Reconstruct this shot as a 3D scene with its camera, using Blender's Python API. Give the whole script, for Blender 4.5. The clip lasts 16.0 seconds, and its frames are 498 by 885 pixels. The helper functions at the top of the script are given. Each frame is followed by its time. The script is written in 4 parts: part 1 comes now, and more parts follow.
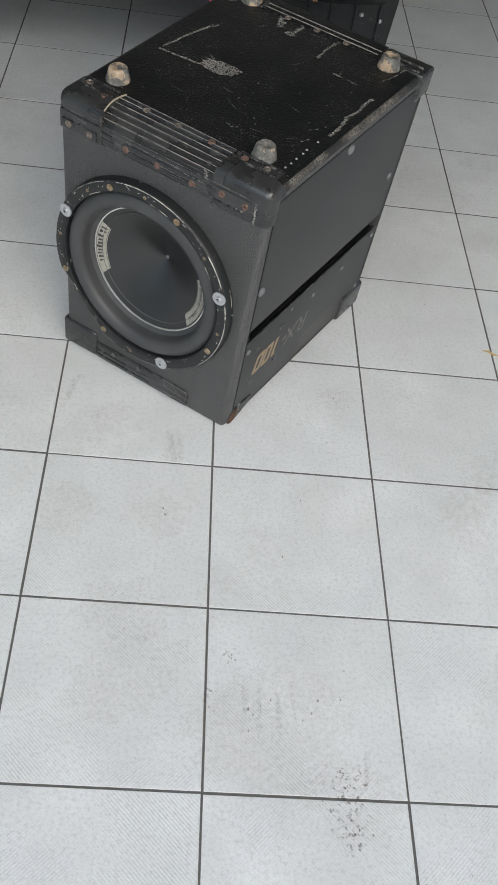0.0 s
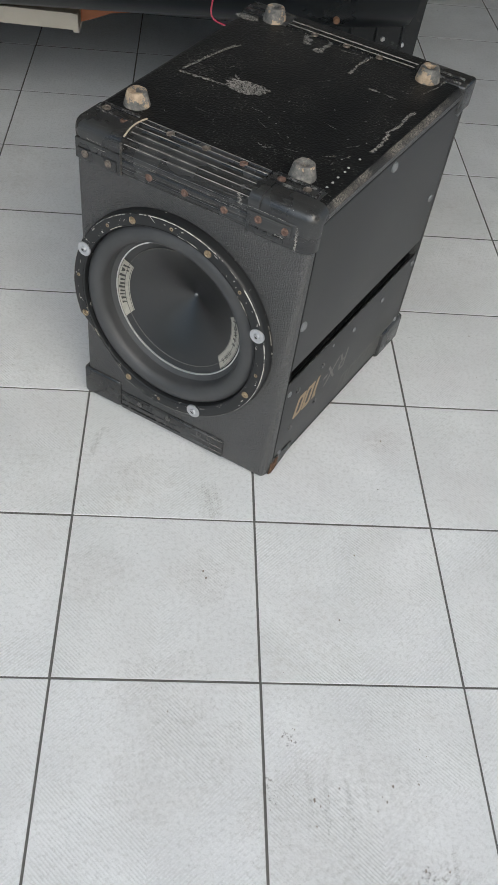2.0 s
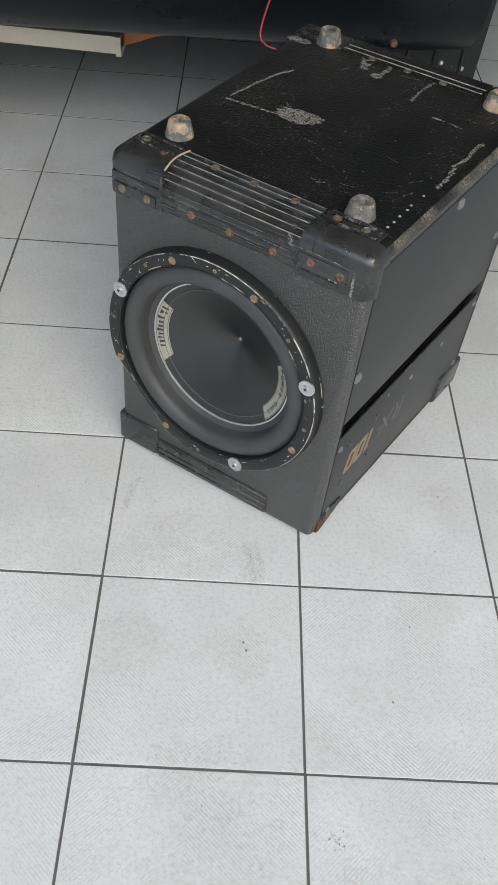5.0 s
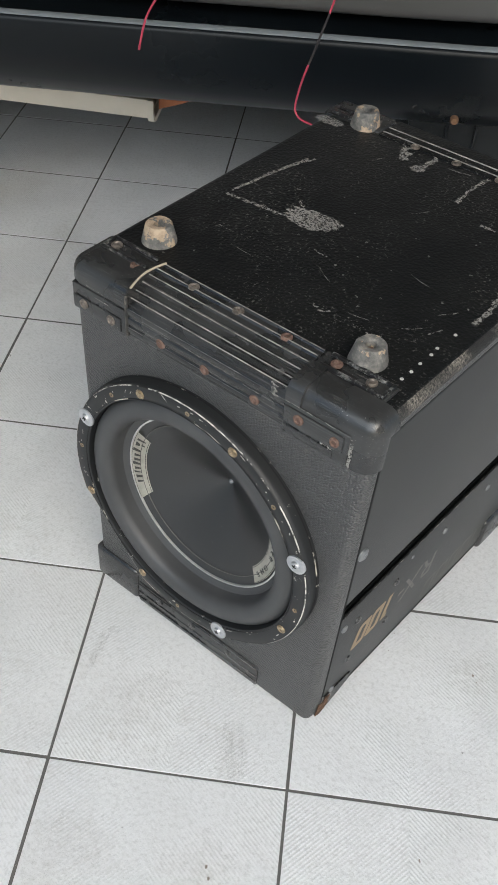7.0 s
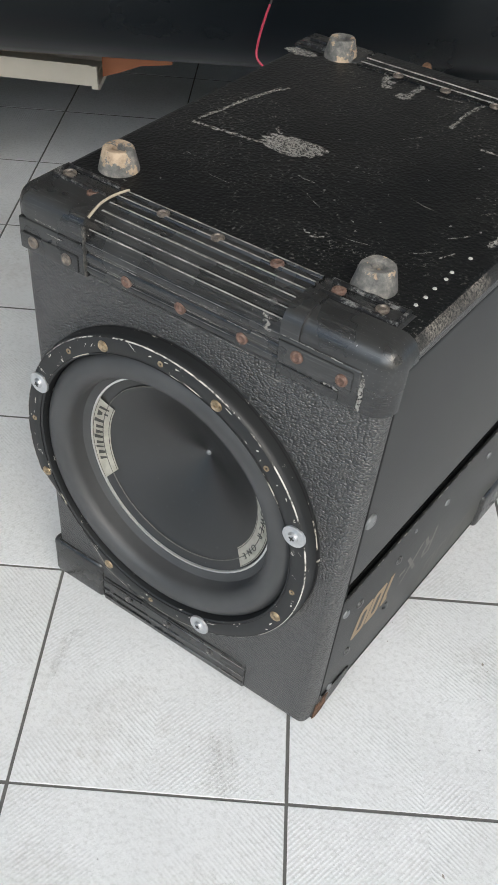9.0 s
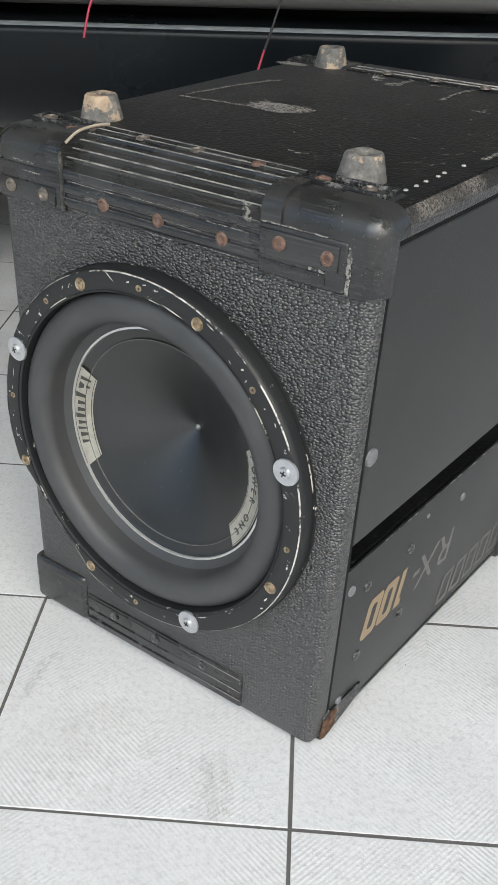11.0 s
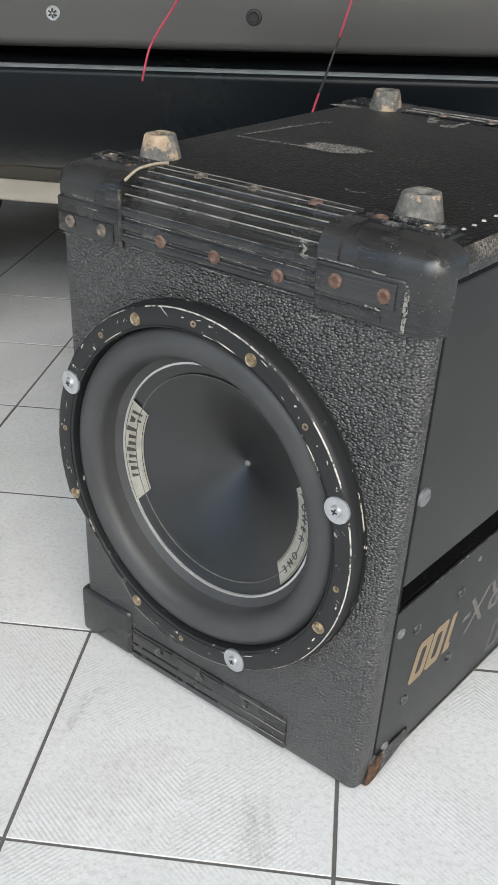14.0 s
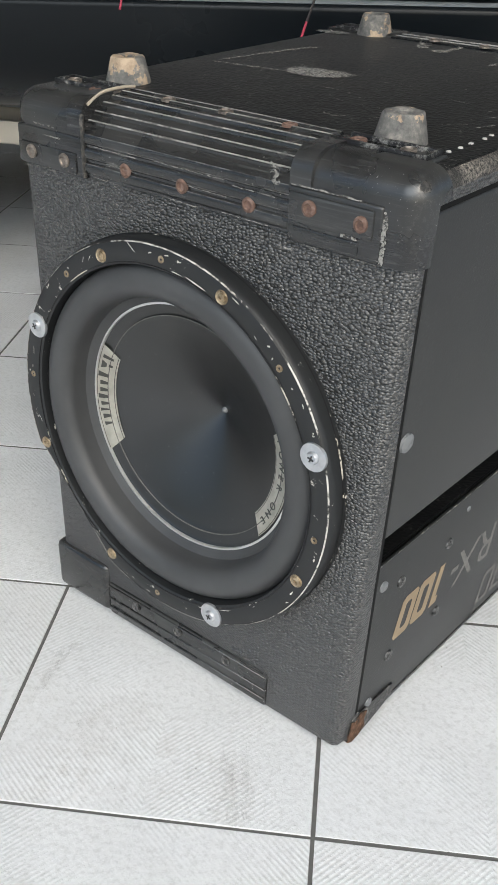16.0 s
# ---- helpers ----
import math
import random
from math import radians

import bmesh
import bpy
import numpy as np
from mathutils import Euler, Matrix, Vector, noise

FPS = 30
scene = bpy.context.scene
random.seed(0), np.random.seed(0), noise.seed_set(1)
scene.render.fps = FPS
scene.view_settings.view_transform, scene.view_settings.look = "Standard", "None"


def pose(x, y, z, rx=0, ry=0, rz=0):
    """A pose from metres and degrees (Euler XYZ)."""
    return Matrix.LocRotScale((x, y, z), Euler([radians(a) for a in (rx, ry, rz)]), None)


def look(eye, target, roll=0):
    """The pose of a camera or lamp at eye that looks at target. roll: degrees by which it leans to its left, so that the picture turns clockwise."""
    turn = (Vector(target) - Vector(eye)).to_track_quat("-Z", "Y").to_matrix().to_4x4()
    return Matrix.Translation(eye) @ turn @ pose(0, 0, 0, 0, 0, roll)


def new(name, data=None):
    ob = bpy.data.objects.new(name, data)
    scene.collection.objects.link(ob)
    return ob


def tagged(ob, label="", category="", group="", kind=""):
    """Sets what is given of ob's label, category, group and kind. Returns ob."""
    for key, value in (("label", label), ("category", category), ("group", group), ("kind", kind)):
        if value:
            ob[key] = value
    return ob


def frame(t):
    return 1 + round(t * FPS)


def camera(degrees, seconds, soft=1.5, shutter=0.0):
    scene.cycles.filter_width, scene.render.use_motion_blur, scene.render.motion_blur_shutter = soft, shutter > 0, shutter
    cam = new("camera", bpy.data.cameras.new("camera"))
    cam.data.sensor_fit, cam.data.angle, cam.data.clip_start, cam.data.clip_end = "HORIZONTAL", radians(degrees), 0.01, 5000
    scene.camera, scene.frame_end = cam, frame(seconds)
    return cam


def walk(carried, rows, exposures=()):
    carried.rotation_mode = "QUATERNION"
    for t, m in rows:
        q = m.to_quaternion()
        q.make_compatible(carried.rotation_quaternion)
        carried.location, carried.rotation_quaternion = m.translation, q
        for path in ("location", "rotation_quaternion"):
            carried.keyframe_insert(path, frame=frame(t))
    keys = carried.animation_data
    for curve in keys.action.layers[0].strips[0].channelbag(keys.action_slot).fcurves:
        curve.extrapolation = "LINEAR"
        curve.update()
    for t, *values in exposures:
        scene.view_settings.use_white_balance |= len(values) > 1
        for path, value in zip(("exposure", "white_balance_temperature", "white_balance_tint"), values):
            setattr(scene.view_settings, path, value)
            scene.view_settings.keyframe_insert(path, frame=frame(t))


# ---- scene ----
cam = camera(30.1, 16.0, soft=1.3)
PATH = [
    (0, (-0.103, -1.09, 1.308), (0.092, 0.228, -0.184), 11.1),
    (0.5, (-0.147, -1.031, 1.258), (0.048, 0.328, -0.196), 10.1),
    (1, (-0.137, -0.994, 1.202), (0.059, 0.39, -0.229), 9.4),
    (1.5, (-0.135, -0.996, 1.195), (0.034, 0.395, -0.232), 7.4),
    (2, (-0.139, -0.984, 1.188), (0.022, 0.413, -0.233), 7.2),
    (2.5, (-0.145, -0.975, 1.179), (0.001, 0.42, -0.247), 7.0),
    (3, (-0.145, -0.978, 1.177), (-0.01, 0.418, -0.248), 6.6),
    (3.5, (-0.153, -0.962, 1.167), (-0.022, 0.435, -0.258), 6.8),
    (4, (-0.147, -0.963, 1.182), (-0.04, 0.438, -0.241), 5.9),
    (4.2, (-0.152, -0.952, 1.176), (-0.047, 0.449, -0.248), 5.8),
    (6.3, (-0.075, -0.623, 1.106), (-0.127, 0.852, -0.244), 4.8),
    (6.5, (-0.058, -0.587, 1.105), (-0.132, 0.886, -0.246), 4.6),
    (7, (-0.035, -0.554, 1.086), (-0.144, 0.911, -0.272), 3.9),
    (7.5, (-0.046, -0.548, 1.082), (-0.156, 0.9, -0.293), 3.9),
    (8, (-0.071, -0.525, 1.059), (-0.137, 0.93, -0.312), 4.5),
    (8.5, (-0.086, -0.516, 1.014), (-0.1, 0.945, -0.352), 4.4),
    (9, (-0.073, -0.496, 0.941), (-0.069, 1.011, -0.373), 4.7),
    (9.2, (-0.061, -0.495, 0.905), (-0.069, 1.042, -0.375), 4.2),
    (11.3, (-0.025, -0.568, 0.71), (-0.114, 1.184, -0.251), 2.0),
    (11.5, (-0.025, -0.569, 0.71), (-0.124, 1.185, -0.247), 2.0),
    (12, (-0.025, -0.578, 0.714), (-0.133, 1.184, -0.228), 3.2),
    (12.5, (-0.024, -0.588, 0.721), (-0.139, 1.184, -0.199), 3.7),
    (13, (-0.029, -0.585, 0.72), (-0.153, 1.19, -0.193), 3.9),
    (13.5, (-0.033, -0.563, 0.712), (-0.17, 1.217, -0.189), 2.3),
    (14, (-0.033, -0.561, 0.71), (-0.208, 1.213, -0.197), 2.0),
    (14.5, (-0.022, -0.563, 0.702), (-0.205, 1.211, -0.204), 1.1),
    (15, (-0.021, -0.547, 0.686), (-0.186, 1.185, -0.301), 1.0),
    (15.5, (-0.028, -0.527, 0.684), (-0.196, 1.202, -0.308), 1.6),
    (16, (-0.012, -0.523, 0.682), (-0.186, 1.206, -0.31), 1.7),
]
EXPOSURE = [(0.0, 0.05), (4.2, 0.11), (6.5, 0.24), (8.0, 0.34), (9.2, 0.41), (16.0, 0.44)]
walk(cam, [(t, look(eye, target, roll)) for t, eye, target, roll in PATH], [(t, stops, 6050, 4) for t, stops in EXPOSURE])

# ---- light and air ----
SUN_EL, SUN_ROT = 42.5, 160.0
world = bpy.data.worlds.new("sky")
scene.world = world
world.use_nodes = True
wn = world.node_tree
sky = wn.nodes.new("ShaderNodeTexSky")
sky.sky_type, sky.sun_disc = "NISHITA", False
sky.sun_elevation, sky.sun_rotation = radians(SUN_EL), radians(SUN_ROT)
sky.air_density, sky.dust_density, sky.ozone_density = 1.0, 4.0, 0.6
wn.links.new(sky.outputs[0], wn.nodes["Background"].inputs[0])
wn.nodes["Background"].inputs[1].default_value = 0.15
sun_data = bpy.data.lights.new("sun", "SUN")
sun_data.energy, sun_data.angle, sun_data.color = 1.2, radians(50), (1.0, 0.98, 0.95)
sun = new("sun", sun_data)
sun.matrix_world = look((-1.5, -4.0, 4.1), (0, 0.2, 0))


# ---- materials ----
class Mat:
    """A node material with a Principled shader and short ways to add textures."""

    def __init__(self, name, base=(0.5, 0.5, 0.5), rough=0.5, metal=0.0, spec=0.5):
        self.m = bpy.data.materials.new(name)
        self.m.use_nodes = True
        self.t = self.m.node_tree
        self.b = self.t.nodes["Principled BSDF"]
        self.b.inputs["Base Color"].default_value = (*base, 1)
        self.b.inputs["Roughness"].default_value = rough
        self.b.inputs["Metallic"].default_value = metal
        self.b.inputs["Specular IOR Level"].default_value = spec

    def node(self, kind, **sets):
        n = self.t.nodes.new(kind)
        for key, value in sets.items():
            n.inputs[key.replace("_", " ")].default_value = value
        return n

    def link(self, a, b):
        self.t.links.new(a, b)
        return b

    def coords(self, which="Object"):
        return self.t.nodes.new("ShaderNodeTexCoord").outputs[which]

    def position(self):
        return self.t.nodes.new("ShaderNodeNewGeometry").outputs["Position"]

    def noise(self, scale, detail=4.0, rough=0.6, at=None, distort=0.0):
        n = self.node("ShaderNodeTexNoise", Scale=scale, Detail=detail, Roughness=rough, Distortion=distort)
        self.link(at or self.coords(), n.inputs["Vector"])
        return n.outputs["Fac"]

    def ramp(self, fac, stops):
        n = self.t.nodes.new("ShaderNodeValToRGB")
        el = n.color_ramp.elements
        while len(el) < len(stops):
            el.new(0.5)
        for e, (p, c) in zip(el, stops):
            e.position, e.color = p, (c, c, c, 1) if isinstance(c, (int, float)) else (*c, 1)
        self.link(fac, n.inputs[0])
        return n.outputs[0]

    def math(self, op, a, b=None, c=None):
        n = self.t.nodes.new("ShaderNodeMath")
        n.operation = op
        for slot, value in zip(n.inputs, (a, b, c)):
            if value is None:
                continue
            if isinstance(value, (int, float)):
                slot.default_value = value
            else:
                self.link(value, slot)
        return n.outputs[0]

    def mix(self, fac, a, b, blend="MIX"):
        n = self.t.nodes.new("ShaderNodeMix")
        n.data_type, n.blend_type = "RGBA", blend
        for slot, value in ((n.inputs[0], fac), (n.inputs[6], a), (n.inputs[7], b)):
            if isinstance(value, (int, float)):
                slot.default_value = value
            elif isinstance(value, tuple):
                slot.default_value = (*value, 1)
            else:
                self.link(value, slot)
        return n.outputs[2]

    def color(self, out):
        self.link(out, self.b.inputs["Base Color"])
        return self

    def rough(self, out):
        self.link(out, self.b.inputs["Roughness"])
        return self

    def bump(self, height, strength=0.3, depth=0.001):
        n = self.t.nodes.new("ShaderNodeBump")
        n.inputs["Strength"].default_value, n.inputs["Distance"].default_value = strength, depth
        self.link(height, n.inputs["Height"])
        old = self.b.inputs["Normal"].links
        if old:
            self.link(old[0].from_socket, n.inputs["Normal"])
        self.link(n.outputs[0], self.b.inputs["Normal"])
        return self


def dusty(mat, dark, dust, amount, fine=260.0, patch=14.0, rough=(0.35, 0.7), haze=0.06):
    """Dark surface with fine pale specks, gathered in patches."""
    specks = mat.ramp(mat.noise(fine, 3, 0.7), [(0.58, 0.0), (0.66, 1.0)])
    patches = mat.ramp(mat.noise(patch, 5, 0.65), [(0.42, 0.0), (0.72, 1.0)])
    film = mat.ramp(mat.noise(patch * 3.1, 6, 0.7), [(0.35, 0.0), (0.8, 1.0)])
    m = mat.math("MULTIPLY", mat.math("MULTIPLY", specks, patches), amount)
    m = mat.math("ADD", m, mat.math("MULTIPLY", film, amount * haze))
    mat.color(mat.mix(m, dark, dust))
    mat.rough(mat.math("MULTIPLY_ADD", m, rough[1] - rough[0], rough[0]))
    return mat


def pebbled(mat, scale=350.0, strength=0.75):
    vor = mat.node("ShaderNodeTexVoronoi", Scale=scale)
    warp = mat.node("ShaderNodeTexNoise", Scale=90.0, Detail=2.0)
    at = mat.coords()
    mat.link(at, warp.inputs["Vector"])
    mixed = mat.mix(0.0022, at, warp.outputs["Color"], "ADD")
    mat.link(mixed, vor.inputs["Vector"])
    hump = mat.ramp(vor.outputs["Distance"], [(0.1, 1.0), (0.75, 0.0)])
    return mat.bump(hump, strength, 0.0016)


def grained(mat):
    """Leather grain: close, slightly flattened cells; the shade in their creases is put into the colour."""
    flat = mat.node("ShaderNodeMapping", Scale=(1.0, 1.0, 1.5))
    mat.link(mat.coords(), flat.inputs["Vector"])
    warp = mat.node("ShaderNodeTexNoise", Scale=140.0, Detail=2.0)
    mat.link(flat.outputs[0], warp.inputs["Vector"])
    at = mat.mix(0.0020, flat.outputs[0], warp.outputs["Color"], "ADD")
    vor = mat.node("ShaderNodeTexVoronoi", Scale=285.0, Randomness=0.75)
    mat.link(at, vor.inputs["Vector"])
    d = vor.outputs["Distance"]
    hump = mat.math("SUBTRACT", 1.0, mat.math("MULTIPLY", mat.math("MULTIPLY", d, d), 2.2))
    # shade between the cells, painted as a darker base colour
    crease_shade = mat.ramp(d, [(0.36, 0.0), (0.64, 0.7)])
    mat.color(mat.mix(crease_shade, mat.b.inputs["Base Color"].links[0].from_socket, (0.010, 0.010, 0.010)))
    return mat.bump(hump, 0.7, 0.0017)


M = {}
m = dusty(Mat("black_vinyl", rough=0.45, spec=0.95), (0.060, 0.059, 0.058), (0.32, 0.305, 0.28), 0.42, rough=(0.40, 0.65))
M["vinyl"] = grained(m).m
# same vinyl for the top, its weaker light painted as a near-black base; specks are wear
m = dusty(Mat("worn_shaded_vinyl", rough=0.5, spec=0.25), (0.0036, 0.0041, 0.0046), (0.50, 0.48, 0.44), 0.55, fine=300, patch=8, rough=(0.46, 0.85), haze=0.020)
m.b.inputs["Sheen Weight"].default_value = 0.025
m.b.inputs["Sheen Roughness"].default_value = 0.4
M["top_vinyl"] = pebbled(m, 260, 0.22).m
m = Mat("scuffed_vinyl_edge", spec=0.35)
wear = m.ramp(m.noise(430, 5, 0.8), [(0.42, 0.0), (0.62, 1.0)])
zone = m.ramp(m.noise(10, 5, 0.7), [(0.44, 0.05), (0.60, 1.0)])
w = m.math("MULTIPLY", wear, zone)
m.color(m.mix(w, (0.016, 0.016, 0.016), (0.33, 0.30, 0.26))).rough(m.math("MULTIPLY_ADD", w, 0.3, 0.55))
M["edge_vinyl"] = m.bump(wear, 0.3).m
m = Mat("black_plastic", spec=0.75)
streak = m.node("ShaderNodeMapping", Scale=(6, 160, 160))
m.link(m.coords(), streak.inputs["Vector"])
rubs = m.ramp(m.noise(3.0, 5, 0.75, streak.outputs[0]), [(0.53, 0.0), (0.74, 0.26)])
film = m.ramp(m.noise(16, 3, 0.55), [(0.38, 0.0), (0.76, 0.16)])
grit = m.math("MULTIPLY", m.ramp(m.noise(520, 2, 0.6), [(0.70, 0.0), (0.74, 0.8)]), m.ramp(m.noise(22, 4, 0.6), [(0.46, 0.0), (0.62, 1.0)]))
base = m.mix(film, (0.012, 0.0122, 0.0126), (0.15, 0.15, 0.148))
base = m.mix(rubs, base, (0.20, 0.20, 0.198))
m.color(m.mix(grit, base, (0.42, 0.41, 0.39)))
m.rough(m.math("ADD", m.math("MULTIPLY_ADD", film, 0.8, 0.22), m.math("MULTIPLY", grit, 0.4)))
M["plastic"] = m.bump(m.noise(2.0, 4, 0.7, streak.outputs[0]), 0.05, 0.0005).m
m = dusty(Mat("black_steel", spec=0.5), (0.022, 0.0225, 0.023), (0.20, 0.195, 0.185), 0.5, fine=420, patch=7, rough=(0.42, 0.6))
M["steel"] = m.bump(m.noise(420, 3), 0.25, 0.0008).m
m = Mat("rubber_surround", (0.028, 0.029, 0.031), 0.5, 0, 0.45)
cloud = m.noise(11, 4, 0.6)
m.color(m.mix(m.ramp(cloud, [(0.45, 0.0), (0.8, 0.6)]), (0.048, 0.049, 0.051), (0.088, 0.089, 0.091)))
m.rough(m.ramp(cloud, [(0.3, 0.40), (0.7, 0.55)]))
M["rubber"] = m.m
m = Mat("glossy_cone", (0.004, 0.0042, 0.0046), 0.30, 0, 1.0)
m.rough(m.ramp(m.noise(24, 5, 0.6), [(0.3, 0.28), (0.75, 0.38)]))
m.color(m.mix(m.ramp(m.noise(380, 2, 0.6), [(0.73, 0.0), (0.77, 0.7)]), (0.004, 0.0042, 0.0048), (0.2, 0.2, 0.19)))
spun = m.t.nodes.new("ShaderNodeTangent")
spun.direction_type, spun.axis = "RADIAL", "Y"
m.link(spun.outputs[0], m.b.inputs["Tangent"])
m.b.inputs["Anisotropic"].default_value = 0.35
M["cone"] = m.m
m = Mat("chipped_black_paint", spec=0.5)
chip = m.ramp(m.noise(85, 5, 0.7), [(0.655, 0.0), (0.675, 1.0)])
m.color(m.mix(chip, (0.013, 0.014, 0.015), (0.55, 0.53, 0.47))).rough(m.math("MULTIPLY_ADD", chip, 0.3, 0.48))
M["ring"] = m.m
m = Mat("bare_ring_edge", spec=0.3)
chip = m.ramp(m.noise(42, 5, 0.75), [(0.45, 0.0), (0.52, 1.0)])
m.color(m.mix(chip, (0.02, 0.02, 0.02), (0.52, 0.50, 0.46)))
M["ring_edge"] = m.m
m = Mat("worn_ring_edge", spec=0.3)
chip = m.ramp(m.noise(24, 5, 0.7), [(0.57, 0.0), (0.60, 1.0)])
m.color(m.mix(chip, (0.015, 0.015, 0.016), (0.55, 0.52, 0.44)))
M["ring_edge_worn"] = m.m
m = Mat("silver_label", (0.60, 0.59, 0.53), 0.45, 0.05)
m.color(m.mix(m.ramp(m.noise(120, 4), [(0.4, 0.0), (0.75, 0.7)]), (0.68, 0.66, 0.59), (0.46, 0.44, 0.38)))
M["silver"] = m.m
M["silver_line"] = Mat("silver_line", (0.70, 0.70, 0.69), 0.30, 0.6).m
M["ink"] = Mat("black_ink", (0.03, 0.03, 0.03), 0.5).m
m = Mat("zinc", (0.62, 0.63, 0.65), 0.38, 0.85)
m.color(m.mix(m.noise(140, 4), (0.42, 0.43, 0.45), (0.74, 0.75, 0.77)))
M["zinc"] = m.m
M["dull_zinc"] = Mat("dull_zinc", (0.22, 0.225, 0.23), 0.5, 0.4).m
m = Mat("rusty_steel", (0.2, 0.1, 0.06), 0.75, 0.1)
m.color(m.ramp(m.noise(180, 5, 0.7), [(0.3, (0.06, 0.038, 0.03)), (0.5, (0.15, 0.088, 0.066)), (0.72, (0.25, 0.18, 0.15))]))
M["rust"] = m.bump(m.noise(500, 3), 0.4, 0.0006).m
m = Mat("dull_rivet", (0.10, 0.085, 0.075), 0.5, 0.5)
m.color(m.ramp(m.noise(200, 4, 0.7), [(0.35, (0.10, 0.088, 0.078)), (0.65, (0.30, 0.255, 0.215))]))
M["rivet"] = m.m
m = Mat("brass", (0.45, 0.33, 0.16), 0.45, 0.7)
m.color(m.ramp(m.noise(160, 4), [(0.35, (0.22, 0.165, 0.10)), (0.7, (0.52, 0.43, 0.30))]))
M["brass"] = m.m
m = Mat("weathered_foot", spec=0.3)
bits = m.noise(75, 6, 0.7)
flake = m.ramp(m.noise(38, 5, 0.65), [(0.535, 0.0), (0.56, 1.0)])
rubber = m.ramp(bits, [(0.34, (0.075, 0.074, 0.073)), (0.52, (0.17, 0.165, 0.155)), (0.72, (0.36, 0.33, 0.29))])
m.color(m.mix(flake, rubber, m.ramp(bits, [(0.35, (0.24, 0.175, 0.12)), (0.6, (0.50, 0.39, 0.28))])))
m.rough(m.ramp(bits, [(0.3, 0.5), (0.6, 0.85)]))
M["foot"] = m.bump(m.noise(240, 4), 0.4, 0.0008).m
m = Mat("pale_scuff", (0.42, 0.40, 0.37), 0.9, 0, 0.2)
m.color(m.mix(m.noise(300, 4), (0.15, 0.145, 0.135), (0.40, 0.385, 0.36)))
hole = m.ramp(m.noise(360, 4, 0.75), [(0.42, 0.0), (0.53, 1.0)])
m.link(hole, m.b.inputs["Alpha"])
M["scuff"] = m.m
m = Mat("worn_ridge", rough=0.7, spec=0.3)
rub = m.ramp(m.noise(55, 6, 0.75), [(0.30, 0.0), (0.58, 1.0)])
m.color(m.mix(rub, (0.03, 0.03, 0.03), (0.35, 0.34, 0.32)))
M["ridge"] = m.m
m = Mat("faint_ridge", rough=0.6, spec=0.4)
m.color(m.mix(m.ramp(m.noise(40, 6, 0.75), [(0.42, 0.0), (0.68, 0.8)]), (0.03, 0.03, 0.03), (0.26, 0.255, 0.245)))
M["faint_ridge"] = m.m
m = Mat("worn_edge", rough=0.5, spec=0.4)
m.color(m.mix(m.ramp(m.noise(90, 6, 0.75), [(0.50, 0.0), (0.66, 1.0)]), (0.05, 0.05, 0.05), (0.40, 0.39, 0.36)))
M["worn_edge"] = m.m
M["nick"] = Mat("bare_nick", (0.62, 0.60, 0.54), 0.6, 0, 0.3).m
M["grey_ink"] = Mat("grey_ink", (0.10, 0.098, 0.09), 0.5).m
m = Mat("dark_screw", (0.08, 0.08, 0.082), 0.4, 0.7)
m.color(m.ramp(m.noise(240, 4, 0.7), [(0.38, (0.03, 0.03, 0.031)), (0.66, (0.24, 0.235, 0.23))]))
M["dark_screw"] = m.m
m = Mat("scraped_plastic", spec=0.4)
scr = m.ramp(m.noise(110, 6, 0.8), [(0.50, 0.0), (0.66, 0.85)])
m.color(m.mix(scr, (0.012, 0.012, 0.013), (0.34, 0.335, 0.32))).rough(m.math("MULTIPLY_ADD", scr, 0.3, 0.4))
M["scraped_plastic"] = m.bump(scr, 0.5, 0.001).m
m = Mat("corner_rust", rough=0.85, spec=0.2)
m.color(m.ramp(m.noise(130, 5, 0.75), [(0.38, (0.022, 0.018, 0.015)), (0.54, (0.12, 0.064, 0.038)), (0.72, (0.30, 0.20, 0.14))]))
M["corner_rust"] = m.bump(m.noise(300, 4), 0.5, 0.001).m
# near-black colour that stands for the shade inside gaps and the recess
M["gap_shade"] = Mat("shaded_gap", (0.006, 0.006, 0.006), 0.8, 0, 0.2).m
m = Mat("gold_print", (0.36, 0.27, 0.16), 0.5)
m.color(m.mix(m.noise(150, 4), (0.24, 0.175, 0.10), (0.33, 0.25, 0.155)))
M["gold"] = m.m
m = Mat("faded_print", (0.10, 0.10, 0.09), 0.55)
m.color(m.mix(m.noise(260, 3), (0.06, 0.06, 0.058), (0.24, 0.23, 0.21)))
M["faded"] = m.m
m = Mat("faded_letters", (0.14, 0.138, 0.13), 0.5)
m.color(m.mix(m.noise(60, 5, 0.7), (0.06, 0.06, 0.058), (0.20, 0.195, 0.185)))
M["faded_letters"] = m.m
M["white_dot"] = Mat("white_dot", (0.46, 0.45, 0.43), 0.6).m
m = Mat("string", (0.42, 0.36, 0.28), 0.9)
M["string"] = m.bump(m.noise(600, 3), 0.4).m

